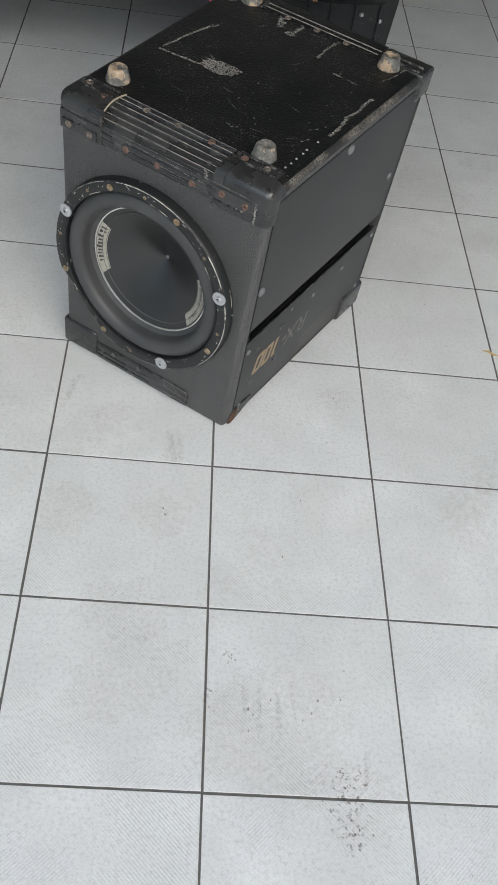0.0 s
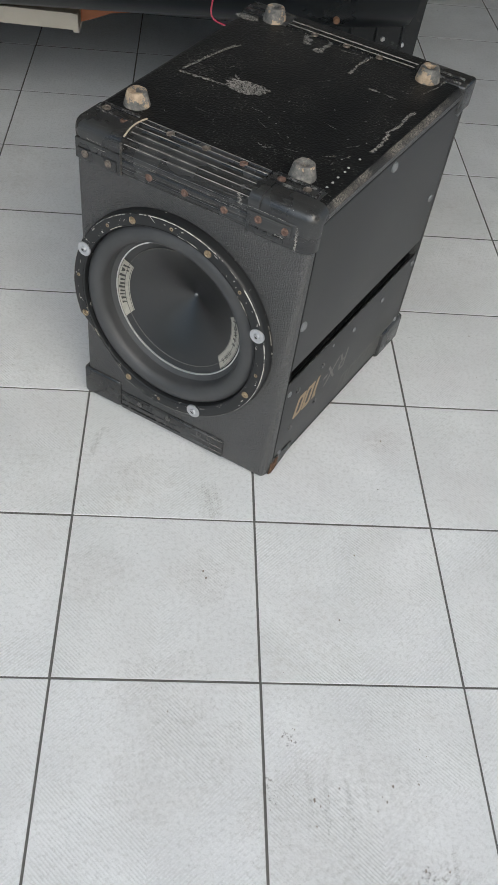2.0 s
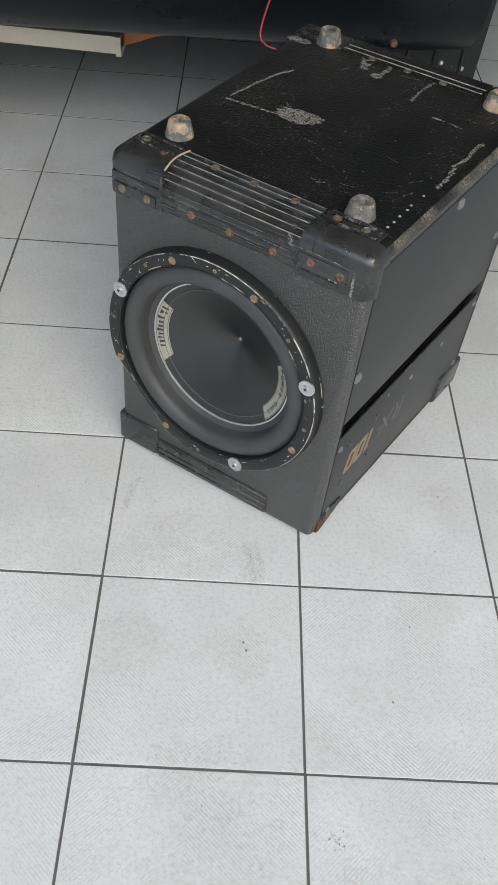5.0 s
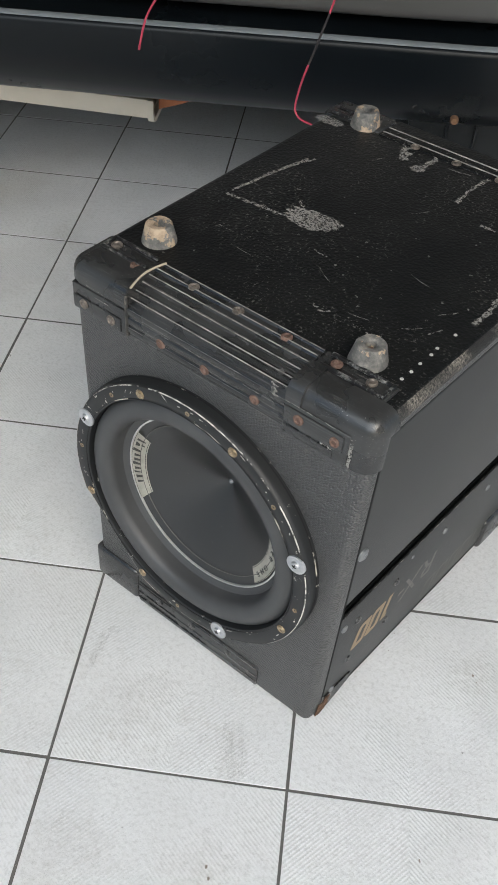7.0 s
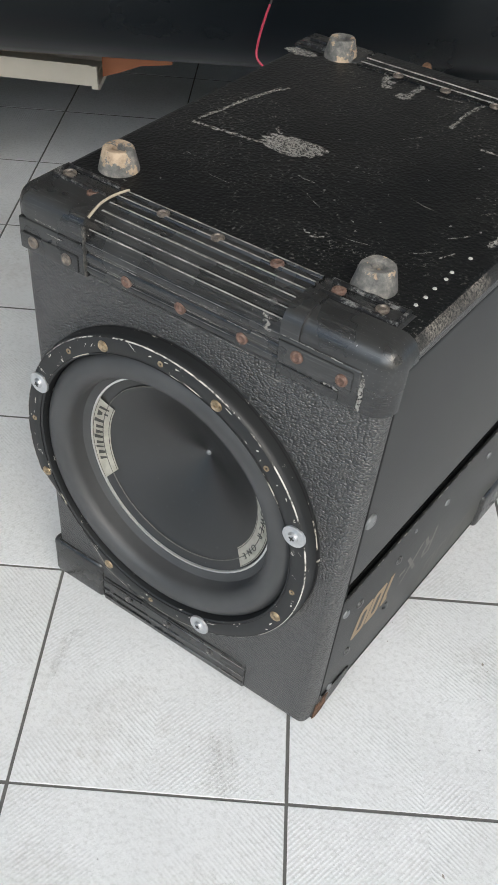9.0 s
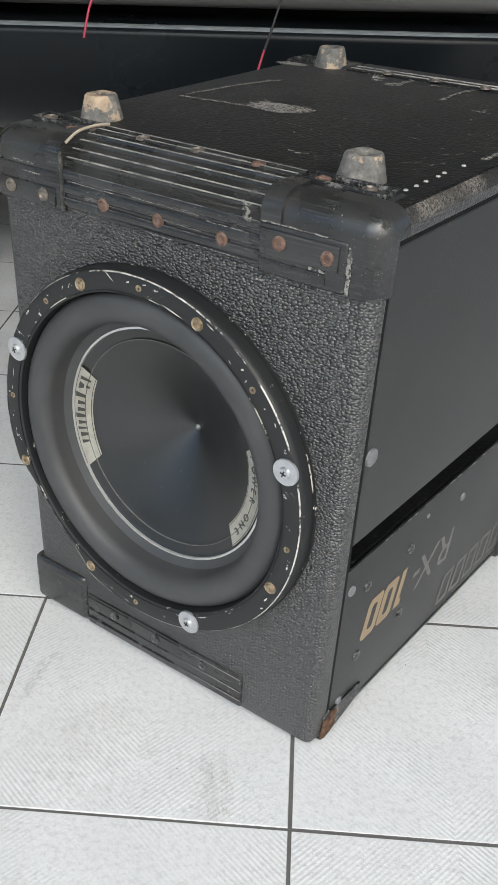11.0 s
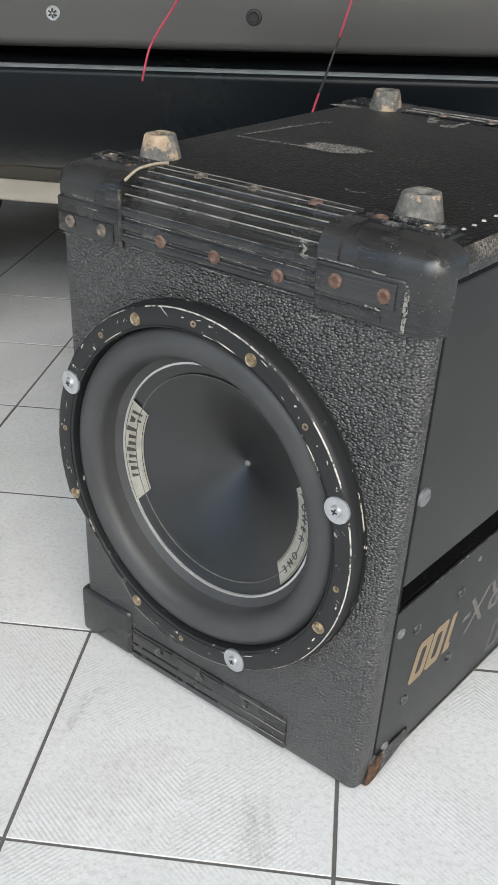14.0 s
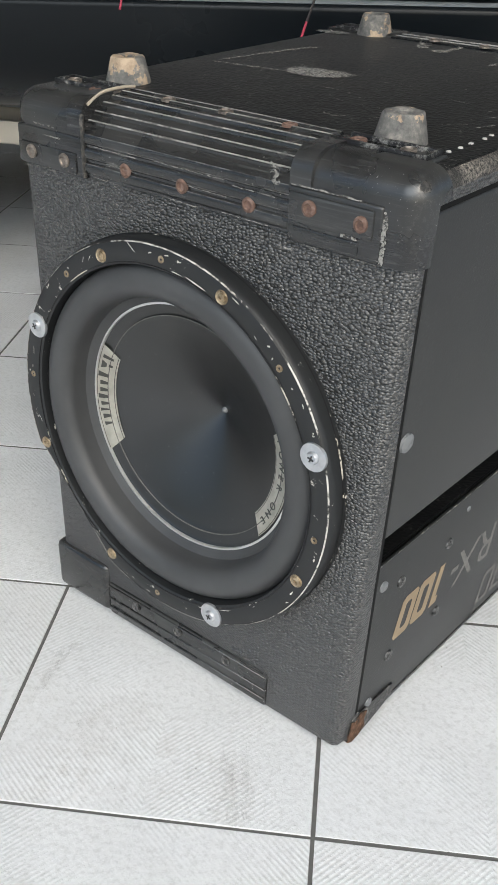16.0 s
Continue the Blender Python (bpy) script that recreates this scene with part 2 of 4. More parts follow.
# glazed anti-slip tile, grooves on the slant in each quarter
def tile_material():
    m = Mat("grooved_tile", rough=0.42, spec=0.45)
    obj = m.coords()
    sep = m.node("ShaderNodeSeparateXYZ")
    m.link(obj, sep.inputs[0])
    ax, ay = m.math("ABSOLUTE", sep.outputs[0]), m.math("ABSOLUTE", sep.outputs[1])
    slant = m.math("ADD", ax, ay)
    groove = m.math("SINE", m.math("MULTIPLY", slant, 2 * math.pi / 0.0062))
    groove = m.math("MULTIPLY_ADD", groove, 0.5, 0.5)
    broken = m.ramp(m.noise(190, 3, 0.6), [(0.4, 0.0), (0.6, 1.0)])
    stretch = m.ramp(m.noise(9, 3, 0.5, m.position()), [(0.42, 0.15), (0.6, 1.0)])
    groove = m.mix(stretch, (0.6, 0.6, 0.6), groove)
    relief = m.math("MULTIPLY", groove, m.math("MULTIPLY_ADD", broken, 0.6, 0.4))
    pos = m.position()
    info = m.t.nodes.new("ShaderNodeObjectInfo").outputs["Random"]
    cloud = m.noise(5.5, 5, 0.6, pos)
    base = m.mix(m.ramp(cloud, [(0.3, 0.0), (0.7, 1.0)]), (0.66, 0.67, 0.68), (0.78, 0.79, 0.80))
    base = m.mix(m.math("MULTIPLY", info, 0.25), base, (0.60, 0.605, 0.60))
    flock = m.ramp(m.noise(150, 4, 0.75, pos), [(0.48, 0.0), (0.66, 0.45)])
    base = m.mix(flock, base, (0.46, 0.465, 0.46))
    dirt_in = m.math("MULTIPLY", m.math("SUBTRACT", 1.0, groove), m.ramp(m.noise(7, 4, 0.6, pos), [(0.38, 0.04), (0.7, 0.34)]))
    base = m.mix(dirt_in, base, (0.36, 0.35, 0.33))
    smear = m.math("MULTIPLY", m.ramp(m.noise(3.1, 6, 0.68, pos, 0.8), [(0.54, 0.0), (0.74, 1.0)]), m.ramp(m.noise(60, 5, 0.7, pos), [(0.42, 0.0), (0.7, 0.55)]))
    base = m.mix(smear, base, (0.34, 0.31, 0.27))
    speck = m.ramp(m.noise(75, 2, 0.5, pos), [(0.775, 0.0), (0.79, 0.7)])
    base = m.mix(speck, base, (0.10, 0.095, 0.09))
    m.color(base).rough(m.ramp(m.noise(9, 4, 0.6, pos), [(0.3, 0.36), (0.7, 0.55)]))
    m.bump(relief, 0.45, 0.0008)
    return m.bump(m.noise(240, 3, 0.6, pos), 0.12, 0.0006).m


M["tile"] = tile_material()
m = Mat("dark_grout", rough=0.9, spec=0.2)
m.color(m.mix(m.noise(60, 5, 0.7), (0.07, 0.07, 0.067), (0.17, 0.165, 0.155)))
M["grout"] = m.m
m = Mat("floor_grime", (0.06, 0.05, 0.04), 0.9, 0, 0.2)
m.color(m.mix(m.noise(200, 3), (0.07, 0.045, 0.035), (0.24, 0.165, 0.125)))
m.link(m.ramp(m.noise(150, 5, 0.7, m.position()), [(0.53, 0.0), (0.68, 0.65)]), m.b.inputs["Alpha"])
M["grime"] = m.m
m = Mat("dirt_fleck", (0.09, 0.08, 0.07), 0.9, 0, 0.2)
m.color(m.mix(m.noise(90, 3, 0.6, m.position()), (0.13, 0.115, 0.10), (0.40, 0.36, 0.32)))
M["fleck"] = m.m
M["leaf"] = Mat("dry_leaf", (0.55, 0.38, 0.16), 0.7).m
m = Mat("floor_smudge", (0.38, 0.31, 0.23), 0.9, 0, 0.2)
m.link(m.ramp(m.noise(120, 5, 0.7, m.position()), [(0.40, 0.0), (0.85, 0.15)]), m.b.inputs["Alpha"])
M["smudge"] = m.m
m = Mat("floor_rub", (0.20, 0.18, 0.15), 0.9, 0, 0.2)
m.link(m.ramp(m.noise(110, 5, 0.7, m.position()), [(0.38, 0.0), (0.72, 0.22)]), m.b.inputs["Alpha"])
M["rub"] = m.m
m = Mat("black_car_paint", (0.006, 0.008, 0.010), 0.3, 0, 0.22)
m.rough(m.ramp(m.noise(6, 4), [(0.3, 0.26), (0.8, 0.36)]))
M["paint"] = m.m
m = Mat("grey_car_panel", (0.075, 0.073, 0.071), 0.36, 0.2, 0.5)
m.color(m.mix(m.noise(4, 4), (0.092, 0.089, 0.086), (0.122, 0.118, 0.114))).rough(m.ramp(m.noise(15, 4), [(0.3, 0.32), (0.8, 0.44)]))
M["panel"] = m.m
m = dusty(Mat("black_flap", spec=0.3), (0.016, 0.018, 0.020), (0.16, 0.16, 0.15), 0.3, fine=120, patch=20, rough=(0.5, 0.8))
M["flap"] = m.m
# bluish grey that paints the sky's reflection on the bumper's ledge
m = Mat("ledge_highlight", (0.6, 0.62, 0.64), 0.35, 0.15)
m.color(m.mix(m.noise(14, 4), (0.15, 0.165, 0.175), (0.26, 0.28, 0.295)))
M["sky_highlight"] = m.m
M["plug"] = Mat("rubber_plug", (0.012, 0.012, 0.012), 0.45).m
m = Mat("cream_plastic", (0.62, 0.57, 0.47), 0.5)
m.color(m.mix(m.noise(9, 5, 0.6), (0.55, 0.49, 0.39), (0.68, 0.63, 0.54)))
M["cream"] = m.m
m = Mat("orange_plastic", (0.42, 0.15, 0.06), 0.55)
M["orange"] = m.m
M["orange_rust"] = Mat("orange_rust", (0.16, 0.085, 0.045), 0.8).m
M["red_wire"] = Mat("red_wire", (0.46, 0.045, 0.085), 0.4).m
M["black_wire"] = Mat("black_wire", (0.03, 0.025, 0.025), 0.45).m
m = Mat("plaster", (0.62, 0.61, 0.58), 0.9, 0, 0.2)
m.color(m.mix(m.noise(3, 6, 0.6), (0.56, 0.54, 0.50), (0.66, 0.64, 0.60)))
M["plaster"] = m.bump(m.noise(60, 5), 0.15, 0.002).m
m = Mat("concrete_ground", (0.42, 0.42, 0.41), 0.95, 0, 0.2)
m.color(m.mix(m.noise(2, 6, 0.6), (0.27, 0.27, 0.26), (0.36, 0.355, 0.34)))
M["concrete"] = m.m


# ---- mesh helpers ----
def mesh_of(bm, name, material, smooth=True):
    data = bpy.data.meshes.new(name)
    bmesh.ops.recalc_face_normals(bm, faces=bm.faces)
    bm.to_mesh(data)
    bm.free()
    for mat in material if isinstance(material, (list, tuple)) else [material]:
        data.materials.append(mat)
    if smooth:
        data.polygons.foreach_set("use_smooth", [True] * len(data.polygons))
        data.set_sharp_from_angle(angle=radians(38))
    return data


def part(name, bm, material, parent, label="", smooth=True):
    ob = new(name, mesh_of(bm, name, material, smooth))
    ob.parent = parent
    if label:
        tagged(ob, label)
    return ob


def block(lo, hi, bevel=0.0, segments=3):
    bm = bmesh.new()
    bmesh.ops.create_cube(bm, size=1.0)
    for v in bm.verts:
        v.co = Vector([lo[i] + (v.co[i] + 0.5) * (hi[i] - lo[i]) for i in range(3)])
    if bevel:
        bmesh.ops.bevel(bm, geom=bm.edges[:], offset=bevel, segments=segments, profile=0.5, affect="EDGES")
    return bm


def lathe(profile, steps=48, axis="z", at=(0, 0, 0), closed=False):
    """A turned form: profile rows of (radius, height); the axis is z, or y (height towards -y)."""
    bm = bmesh.new()
    rings = []
    for r, h in profile:
        ring = []
        for i in range(steps if r > 1e-6 else 1):
            a = 2 * math.pi * i / steps
            p = (r * math.cos(a), r * math.sin(a), h) if axis == "z" else (r * math.cos(a), -h, r * math.sin(a))
            ring.append(bm.verts.new(Vector(p) + Vector(at)))
        rings.append(ring)
    pairs = list(zip(rings, rings[1:])) + ([(rings[-1], rings[0])] if closed else [])
    for a, b in pairs:
        for i in range(steps):
            j = (i + 1) % steps
            vs = [a[i % len(a)], a[j % len(a)], b[j % len(b)], b[i % len(b)]]
            vs = [v for n, v in enumerate(vs) if v not in vs[:n]]
            if len(vs) > 2:
                bm.faces.new(vs)
    return bm


def prism(outline, lift, thick, up="z"):
    """A flat plate from a 2D outline. up z: outline is (x, y); up y: outline is (x, z), front towards -y."""
    bm = bmesh.new()
    put = (lambda p, h: (p[0], p[1], h)) if up == "z" else ((lambda p, h: (p[0], -h, p[1])) if up == "y" else (lambda p, h: (h, p[0], p[1])))
    low = [bm.verts.new(put(p, lift)) for p in outline]
    top = [bm.verts.new(put(p, lift + thick)) for p in outline]
    bm.faces.new(low)
    bm.faces.new(top)
    for i in range(len(low)):
        j = (i + 1) % len(low)
        bm.faces.new((low[i], low[j], top[j], top[i]))
    return bm


def extrude_along_x(profile, x0, x1, steps=1, bend=None):
    """A closed (y, z) profile drawn out along x."""
    bm = bmesh.new()
    rows = []
    for i in range(steps + 1):
        x = x0 + (x1 - x0) * i / steps
        rows.append([bm.verts.new((x, *(bend(x, y, z) if bend else (y, z)))) for y, z in profile])
    for a, b in zip(rows, rows[1:]):
        for i in range(len(a)):
            j = (i + 1) % len(a)
            bm.faces.new((a[i], a[j], b[j], b[i]))
    bm.faces.new(rows[0])
    bm.faces.new(rows[-1])
    return bm


def tube(name, points, radius, material, parent=None):
    curve = bpy.data.curves.new(name, "CURVE")
    curve.dimensions, curve.bevel_depth, curve.bevel_resolution, curve.resolution_u = "3D", radius, 3, 8
    spline = curve.splines.new("NURBS")
    spline.points.add(len(points) - 1)
    for p, co in zip(spline.points, points):
        p.co = (*co, 1)
    spline.use_endpoint_u, spline.order_u = True, 3
    curve.use_fill_caps = True
    temp = new(name, curve)
    data = bpy.data.meshes.new_from_object(temp.evaluated_get(bpy.context.evaluated_depsgraph_get()))
    bpy.data.objects.remove(temp)
    data.materials.clear()
    data.materials.append(material)
    data.polygons.foreach_set("use_smooth", [True] * len(data.polygons))
    ob = new(name, data)
    ob.parent = parent
    return ob


def letters(text, size, thick=0.0003, shear=0.0):
    """A text as a bmesh in the xy plane, centred."""
    curve = bpy.data.curves.new("letters", "FONT")
    curve.body, curve.size, curve.extrude, curve.shear = text, size, thick, shear
    curve.align_x, curve.align_y = "CENTER", "CENTER"
    temp = new("letters", curve)
    data = bpy.data.meshes.new_from_object(temp.evaluated_get(bpy.context.evaluated_depsgraph_get()))
    bpy.data.objects.remove(temp)
    bm = bmesh.new()
    bm.from_mesh(data)
    return bm


rng = random.Random(7)

# ---- setting: floor, ground, and an unseen added roof and walls ----
TILE, JOINT = 0.30, 0.0031
floor = tagged(new("floor", mesh_of(block((-3.6, -1.2, -0.12), (3.6, 5.4, -0.0008)), "floor", M["grout"])), "pale grooved ceramic tile floor with dark joints", "floor", kind="structure")
ground = tagged(new("ground", mesh_of(block((-60, -60, -0.3), (60, 60, -0.13)), "ground", M["concrete"])), "plain grey concrete ground outside the porch", "ground", kind="structure")
# unseen back wall, added to close the space and bounce light
wall_back = tagged(new("wall_back", mesh_of(block((-3.8, 5.4, -0.12), (3.8, 5.6, 2.25)), "wall", M["plaster"])), "unseen pale plastered wall added behind the vehicle to close the space", "wall", kind="structure")
# unseen side walls, added so that the floor darkens towards the back
for name, x in (("unseen_wall_a", -2.7), ("unseen_wall_b", 2.5)):
    tagged(new(name, mesh_of(block((x, 2.2 if x > 0 else 0.2, -0.001), (x + 0.2, 5.4, 2.25)), "wall", M["plaster"])), "unseen pale plastered side wall added to limit side light", "wall", kind="structure")
# unseen slab, added to keep overhead sky off the cabinet and rear floor
ceiling = tagged(new("ceiling", mesh_of(block((-3.8, -1.0, 2.25), (3.8, 5.6, 2.4)), "ceiling", M["plaster"])), "unseen pale ceiling added to block light from overhead", "ceiling", kind="structure")

# ---- speaker cabinet ----
BASE = (-0.206, 0.335)
TURN_Z = -32.6
ca, sa = math.cos(radians(TURN_Z)), math.sin(radians(TURN_Z))
cabinet = tagged(new("speaker_cabinet"), "worn black vinyl speaker cabinet standing upside down on pale tiles", "speaker cabinet")
cabinet.matrix_world = pose(ca * BASE[0] - sa * BASE[1], sa * BASE[0] + ca * BASE[1], 0, 0, 0, TURN_Z)
H, FRONT, BACK, LEFT = 0.547, 0.079, 0.590, -0.412


def skew(bm):
    """The cabinet's true form: its control side slopes, and its top rises to the back."""
    for v in bm.verts:
        x, y, z = v.co
        h, d = z / H, (y - FRONT) / (BACK - FRONT)
        right = -0.027 + 0.0145 * d + 0.023 * h
        nx = LEFT + (x - LEFT) * (right - LEFT) / (0 - LEFT)
        nx -= (0.0035 + 0.0055 * (1 - h)) * (1 - 0.5 * d) * min(1.0, max(0.0, (x + 0.06) / 0.06))
        ny = y + 0.007 * (1 - h) * (1 - d)
        nz = z + h * (0.0195 * d - 0.008 * (x - LEFT) / 0.412) + (1 - h) * 0.004 * d
        v.co = (nx - BASE[0], ny - BASE[1], nz)
    return bm


def cab(name, bm, material, parent=cabinet, label="", smooth=True):
    return part(name, skew(bm), material, parent, label, smooth)


# the case, with the control side sunk in for its two steel panels
bm = block((LEFT, FRONT, 0.002), (0, BACK, H), 0.012, 4)
side = max((f for f in bm.faces if f.normal.x > 0.99), key=lambda f: f.calc_area())
bmesh.ops.inset_region(bm, faces=[side], thickness=0.001)
bmesh.ops.inset_region(bm, faces=[side], thickness=0.0005)
for v in [v for f in bm.faces if f is not side and any(e in side.edges for e in f.edges) for v in f.verts] + list(side.verts):
    if v.co.y < 0.12:
        v.co.y = 0.0925 + 0.022 * (0.52 - v.co.z)
    if v.co.z > 0.5:
        v.co.z = 0.5265
for v in side.verts:
    v.co.x -= 0.040
front = max((f for f in bm.faces if f.normal.y < -0.99), key=lambda f: f.calc_area())
rim = list(front.edges)
bmesh.ops.delete(bm, geom=[front], context="FACES_ONLY")
hole_vs = [bm.verts.new((-0.2250 + 0.166 * math.cos(2 * math.pi * i / 72), FRONT, 0.272 + 0.166 * math.sin(2 * math.pi * i / 72))) for i in range(72)]
rim += [bm.edges.new((hole_vs[i], hole_vs[(i + 1) % 72])) for i in range(72)]
bmesh.ops.triangle_fill(bm, use_beauty=True, edges=rim)
inner = [bm.verts.new((v.co.x, FRONT + 0.03, v.co.z)) for v in hole_vs]
for i in range(72):
    bm.faces.new((hole_vs[i], hole_vs[(i + 1) % 72], inner[(i + 1) % 72], inner[i]))
bm.normal_update()
for f in bm.faces:
    c = f.calc_center_median()
    # upward faces take the vinyl with the darker, shaded colour
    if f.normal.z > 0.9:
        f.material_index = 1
    elif c.z > 0.534 and c.x > -0.0135:
        f.material_index = 2
    # the recess floor has its shade painted as black
    if f is side:
        f.material_index = 3
for v in bm.verts:  # the upper front edge is well rounded under its strip
    if v.co.y < FRONT + 0.0125 and v.co.z > H - 0.0125 and LEFT + 0.0119 < v.co.x < -0.0119:
        v.co.y = FRONT + 0.034 + (v.co.y - FRONT - 0.012) * 0.034 / 0.012
        v.co.z = H - 0.034 + (v.co.z - H + 0.012) * 0.034 / 0.012
body = cab("body", bm, [M["vinyl"], M["top_vinyl"], M["edge_vinyl"], M["gap_shade"]], label="pebbled black vinyl covering, scuffed")

# steel panels and the slot between them; their front edges lean with the case's seam
def lean(bm):
    for v in bm.verts:
        v.co.y += 0.022 * (0.52 - v.co.z) * max(0.0, 1 - (v.co.y - 0.098) / 0.475)
    return bm


upper = cab("upper_panel", lean(block((-0.008, 0.0985, 0.2430), (-0.0012, 0.574, 0.5215), 0.0030, 3)), M["steel"], label="flat black steel panel")
lower = cab("control_panel", lean(block((-0.0058, 0.0975, 0.008), (-0.0008, 0.573, 0.2130), 0.0016, 2)), M["steel"], label="black steel control panel with gold and faded print")
cab("fold", lean(block((-0.030, 0.0965, 0.186), (-0.012, 0.573, 0.2085), 0.0008, 1)), M["top_vinyl"], lower)
# black blocks laid in the open gaps to paint their shade
cab("seam_shade", lean(block((-0.030, 0.0930, 0.012), (-0.0010, 0.0987, 0.5255), 0.0004, 1)), M["gap_shade"], body)
cab("seam_shade", block((-0.030, 0.0990, 0.5212), (-0.0018, 0.575, 0.5260), 0.0004, 1), M["gap_shade"], body)
cab("bright_edge", lean(block((-0.0026, 0.0985, 0.2122), (-0.0014, 0.572, 0.2134))), M["worn_edge"], lower, smooth=False)


def screw_on_side(y, z, r, mat, parent, x=-0.0008, name="screw"):
    bm = lathe([(0, 0.0), (r, 0.0), (r * 0.96, r * 0.3), (r * 0.5, r * 0.55), (r * 0.2, r * 0.5), (0, r * 0.3)], 20)
    bmesh.ops.transform(bm, matrix=Matrix.Translation((x, y, z)) @ Matrix.Rotation(radians(90), 4, "Y"), verts=bm.verts)
    cab(name, bm, mat, parent)


for y, z, r in ((0.1105, 0.3365, 0.0085), (0.3200, 0.510, 0.0085), (0.548, 0.345, 0.007), (0.56, 0.50, 0.006)):
    screw_on_side(y, z, r, M["dull_zinc"], upper, -0.0012)
for y, z, r in ((0.1155, 0.187, 0.0056), (0.1465, 0.1735, 0.0058), (0.2300, 0.170, 0.0058), (0.2320, 0.083, 0.0058), (0.1480, 0.082, 0.0058), (0.1250, 0.036, 0.0052), (0.562, 0.198, 0.0055), (0.560, 0.065, 0.0055), (0.34, 0.178, 0.005), (0.45, 0.178, 0.005), (0.258, 0.196, 0.003)):
    screw_on_side(y, z, r, M["dark_screw"] if r > 0.0056 else M["dull_zinc"], lower)


def print_on_panel(name, bm, y, z, material):
    """Print turned upside down, on the control panel."""
    turn = Matrix(((0, 0, 1, -0.0005), (-1, 0, 0, y), (0, -1, 0, z), (0, 0, 0, 1)))
    bmesh.ops.transform(bm, matrix=turn, verts=bm.verts)
    return cab(name, bm, material, lower, smooth=False)


def squared_zero(w, h, s):
    """A squared, slanted figure 0."""
    bm = bmesh.new()
    def ring(a, b, c):
        pts = [(-a + c, -b), (a - c, -b), (a, -b + c), (a, b - c), (a - c, b), (-a + c, b), (-a, b - c), (-a, -b + c)]
        return [bm.verts.new((x + y * 0.22, y, 0.0003)) for x, y in pts]
    o, i = ring(w / 2, h / 2, w * 0.15), ring(w / 2 - s, h / 2 - s, w * 0.08)
    for n in range(8):
        k = (n + 1) % 8
        bm.faces.new((o[n], o[k], i[k], i[n]))
    return bm


print_on_panel("figure", squared_zero(0.028, 0.048, 0.0092), 0.168, 0.1215, M["gold"])
print_on_panel("figure", squared_zero(0.028, 0.048, 0.0092), 0.198, 0.1215, M["gold"])
print_on_panel("figure", prism([(-0.009, -0.023), (0.000, -0.023), (0.0095, 0.023), (-0.004, 0.023), (-0.0055, 0.015), (-0.001, 0.015)], 0, 0.0003), 0.2235, 0.1215, M["gold"])
print_on_panel("figure", prism([(-0.007, -0.003), (0.007, -0.003), (0.008, 0.003), (-0.006, 0.003)], 0, 0.0003), 0.2580, 0.1215, M["faded"])
print_on_panel("letters", letters("RX", 0.062, 0.0001, 0.15), 0.303, 0.121, M["faded"])
for n in range(7):
    bm = squared_zero(0.027, 0.042, 0.0055)
    print_on_panel("printed_bar", bm, 0.348 + n * 0.033, 0.048, M["faded_letters"])

# corner caps, edge strips and their rivets
def dome(at, r, axis, parent, mat, name="rivet"):
    bm = lathe([(0, 0), (r, 0), (r * 0.97, r * 0.28), (r * 0.62, r * 0.42), (r * 0.5, r * 0.2), (0, r * 0.16)], 20, axis)
    for v in bm.verts:
        v.co += Vector(at)
    return cab(name, bm, mat, parent)


def cap_block(x0, x1, z0, top, y1, side_round):
    """A corner cap: a shell whose outer edges are well rounded."""
    bm = bmesh.new()
    bmesh.ops.create_cube(bm, size=1.0)
    lo, hi = (x0, FRONT - 0.004, z0), (x1, y1, top)
    for v in bm.verts:
        v.co = Vector([lo[i] + (v.co[i] + 0.5) * (hi[i] - lo[i]) for i in range(3)])
    def outer(e):
        a, b = e.verts
        both = lambda k, val: abs(a.co[k] - val) < 1e-6 and abs(b.co[k] - val) < 1e-6
        s = side_round
        return sum((both(1, lo[1]), both(2, hi[2]), both(0, hi[0] if s > 0 else lo[0]))) >= 2
    rounded = [e for e in bm.edges if outer(e)]
    bmesh.ops.bevel(bm, geom=rounded, offset=0.020, segments=6, profile=0.5, affect="EDGES")
    return bm


cap_l = cab("corner_cap", cap_block(LEFT - 0.004, -0.3225, 0.4875, H + 0.003, 0.136, -1), M["plastic"], cabinet, "black plastic corner cap with rusty rivets")
bm = cap_block(-0.1075, 0.0025, 0.4855, H + 0.003, 0.0955, 1)
top_half = cap_block(-0.1073, 0.0022, 0.529, H + 0.0034, 0.110, 1)
for v in top_half.verts:
    v.co.y += 0.0004
spare = bpy.data.meshes.new("spare")
top_half.to_mesh(spare)
bm.from_mesh(spare)
top_half.free()
cap_r = cab("corner_cap", bm, M["plastic"], cabinet, "black plastic corner cap, scraped at its edge")


def cap_band(x0, x1, parent):
    """A raised band that runs over the edge of a cap."""
    o, t = FRONT - 0.0062, H + 0.0052
    arc = [(o + 0.018 - 0.018 * math.cos(a), t - 0.018 + 0.018 * math.sin(a)) for a in np.linspace(0, math.pi / 2, 9)]
    bm = extrude_along_x([(o, 0.5262)] + arc + [(0.111, t), (0.111, H - 0.005), (FRONT + 0.01, H - 0.005), (FRONT + 0.01, 0.5262)], x0, x1)
    cab("band", bm, M["plastic"], parent)


cab("rim_plate", block((-0.1070, 0.106, H - 0.004), (-0.021, 0.1365, H + 0.0022), 0.0012, 2), M["plastic"], cap_r)
cap_band(-0.1072, -0.0890, cap_r)
cap_band(-0.3395, -0.3230, cap_l)
cab("raised_plate", block((-0.406, FRONT - 0.0060, 0.4885), (-0.3235, FRONT, 0.5210), 0.0016, 2), M["plastic"], cap_l)
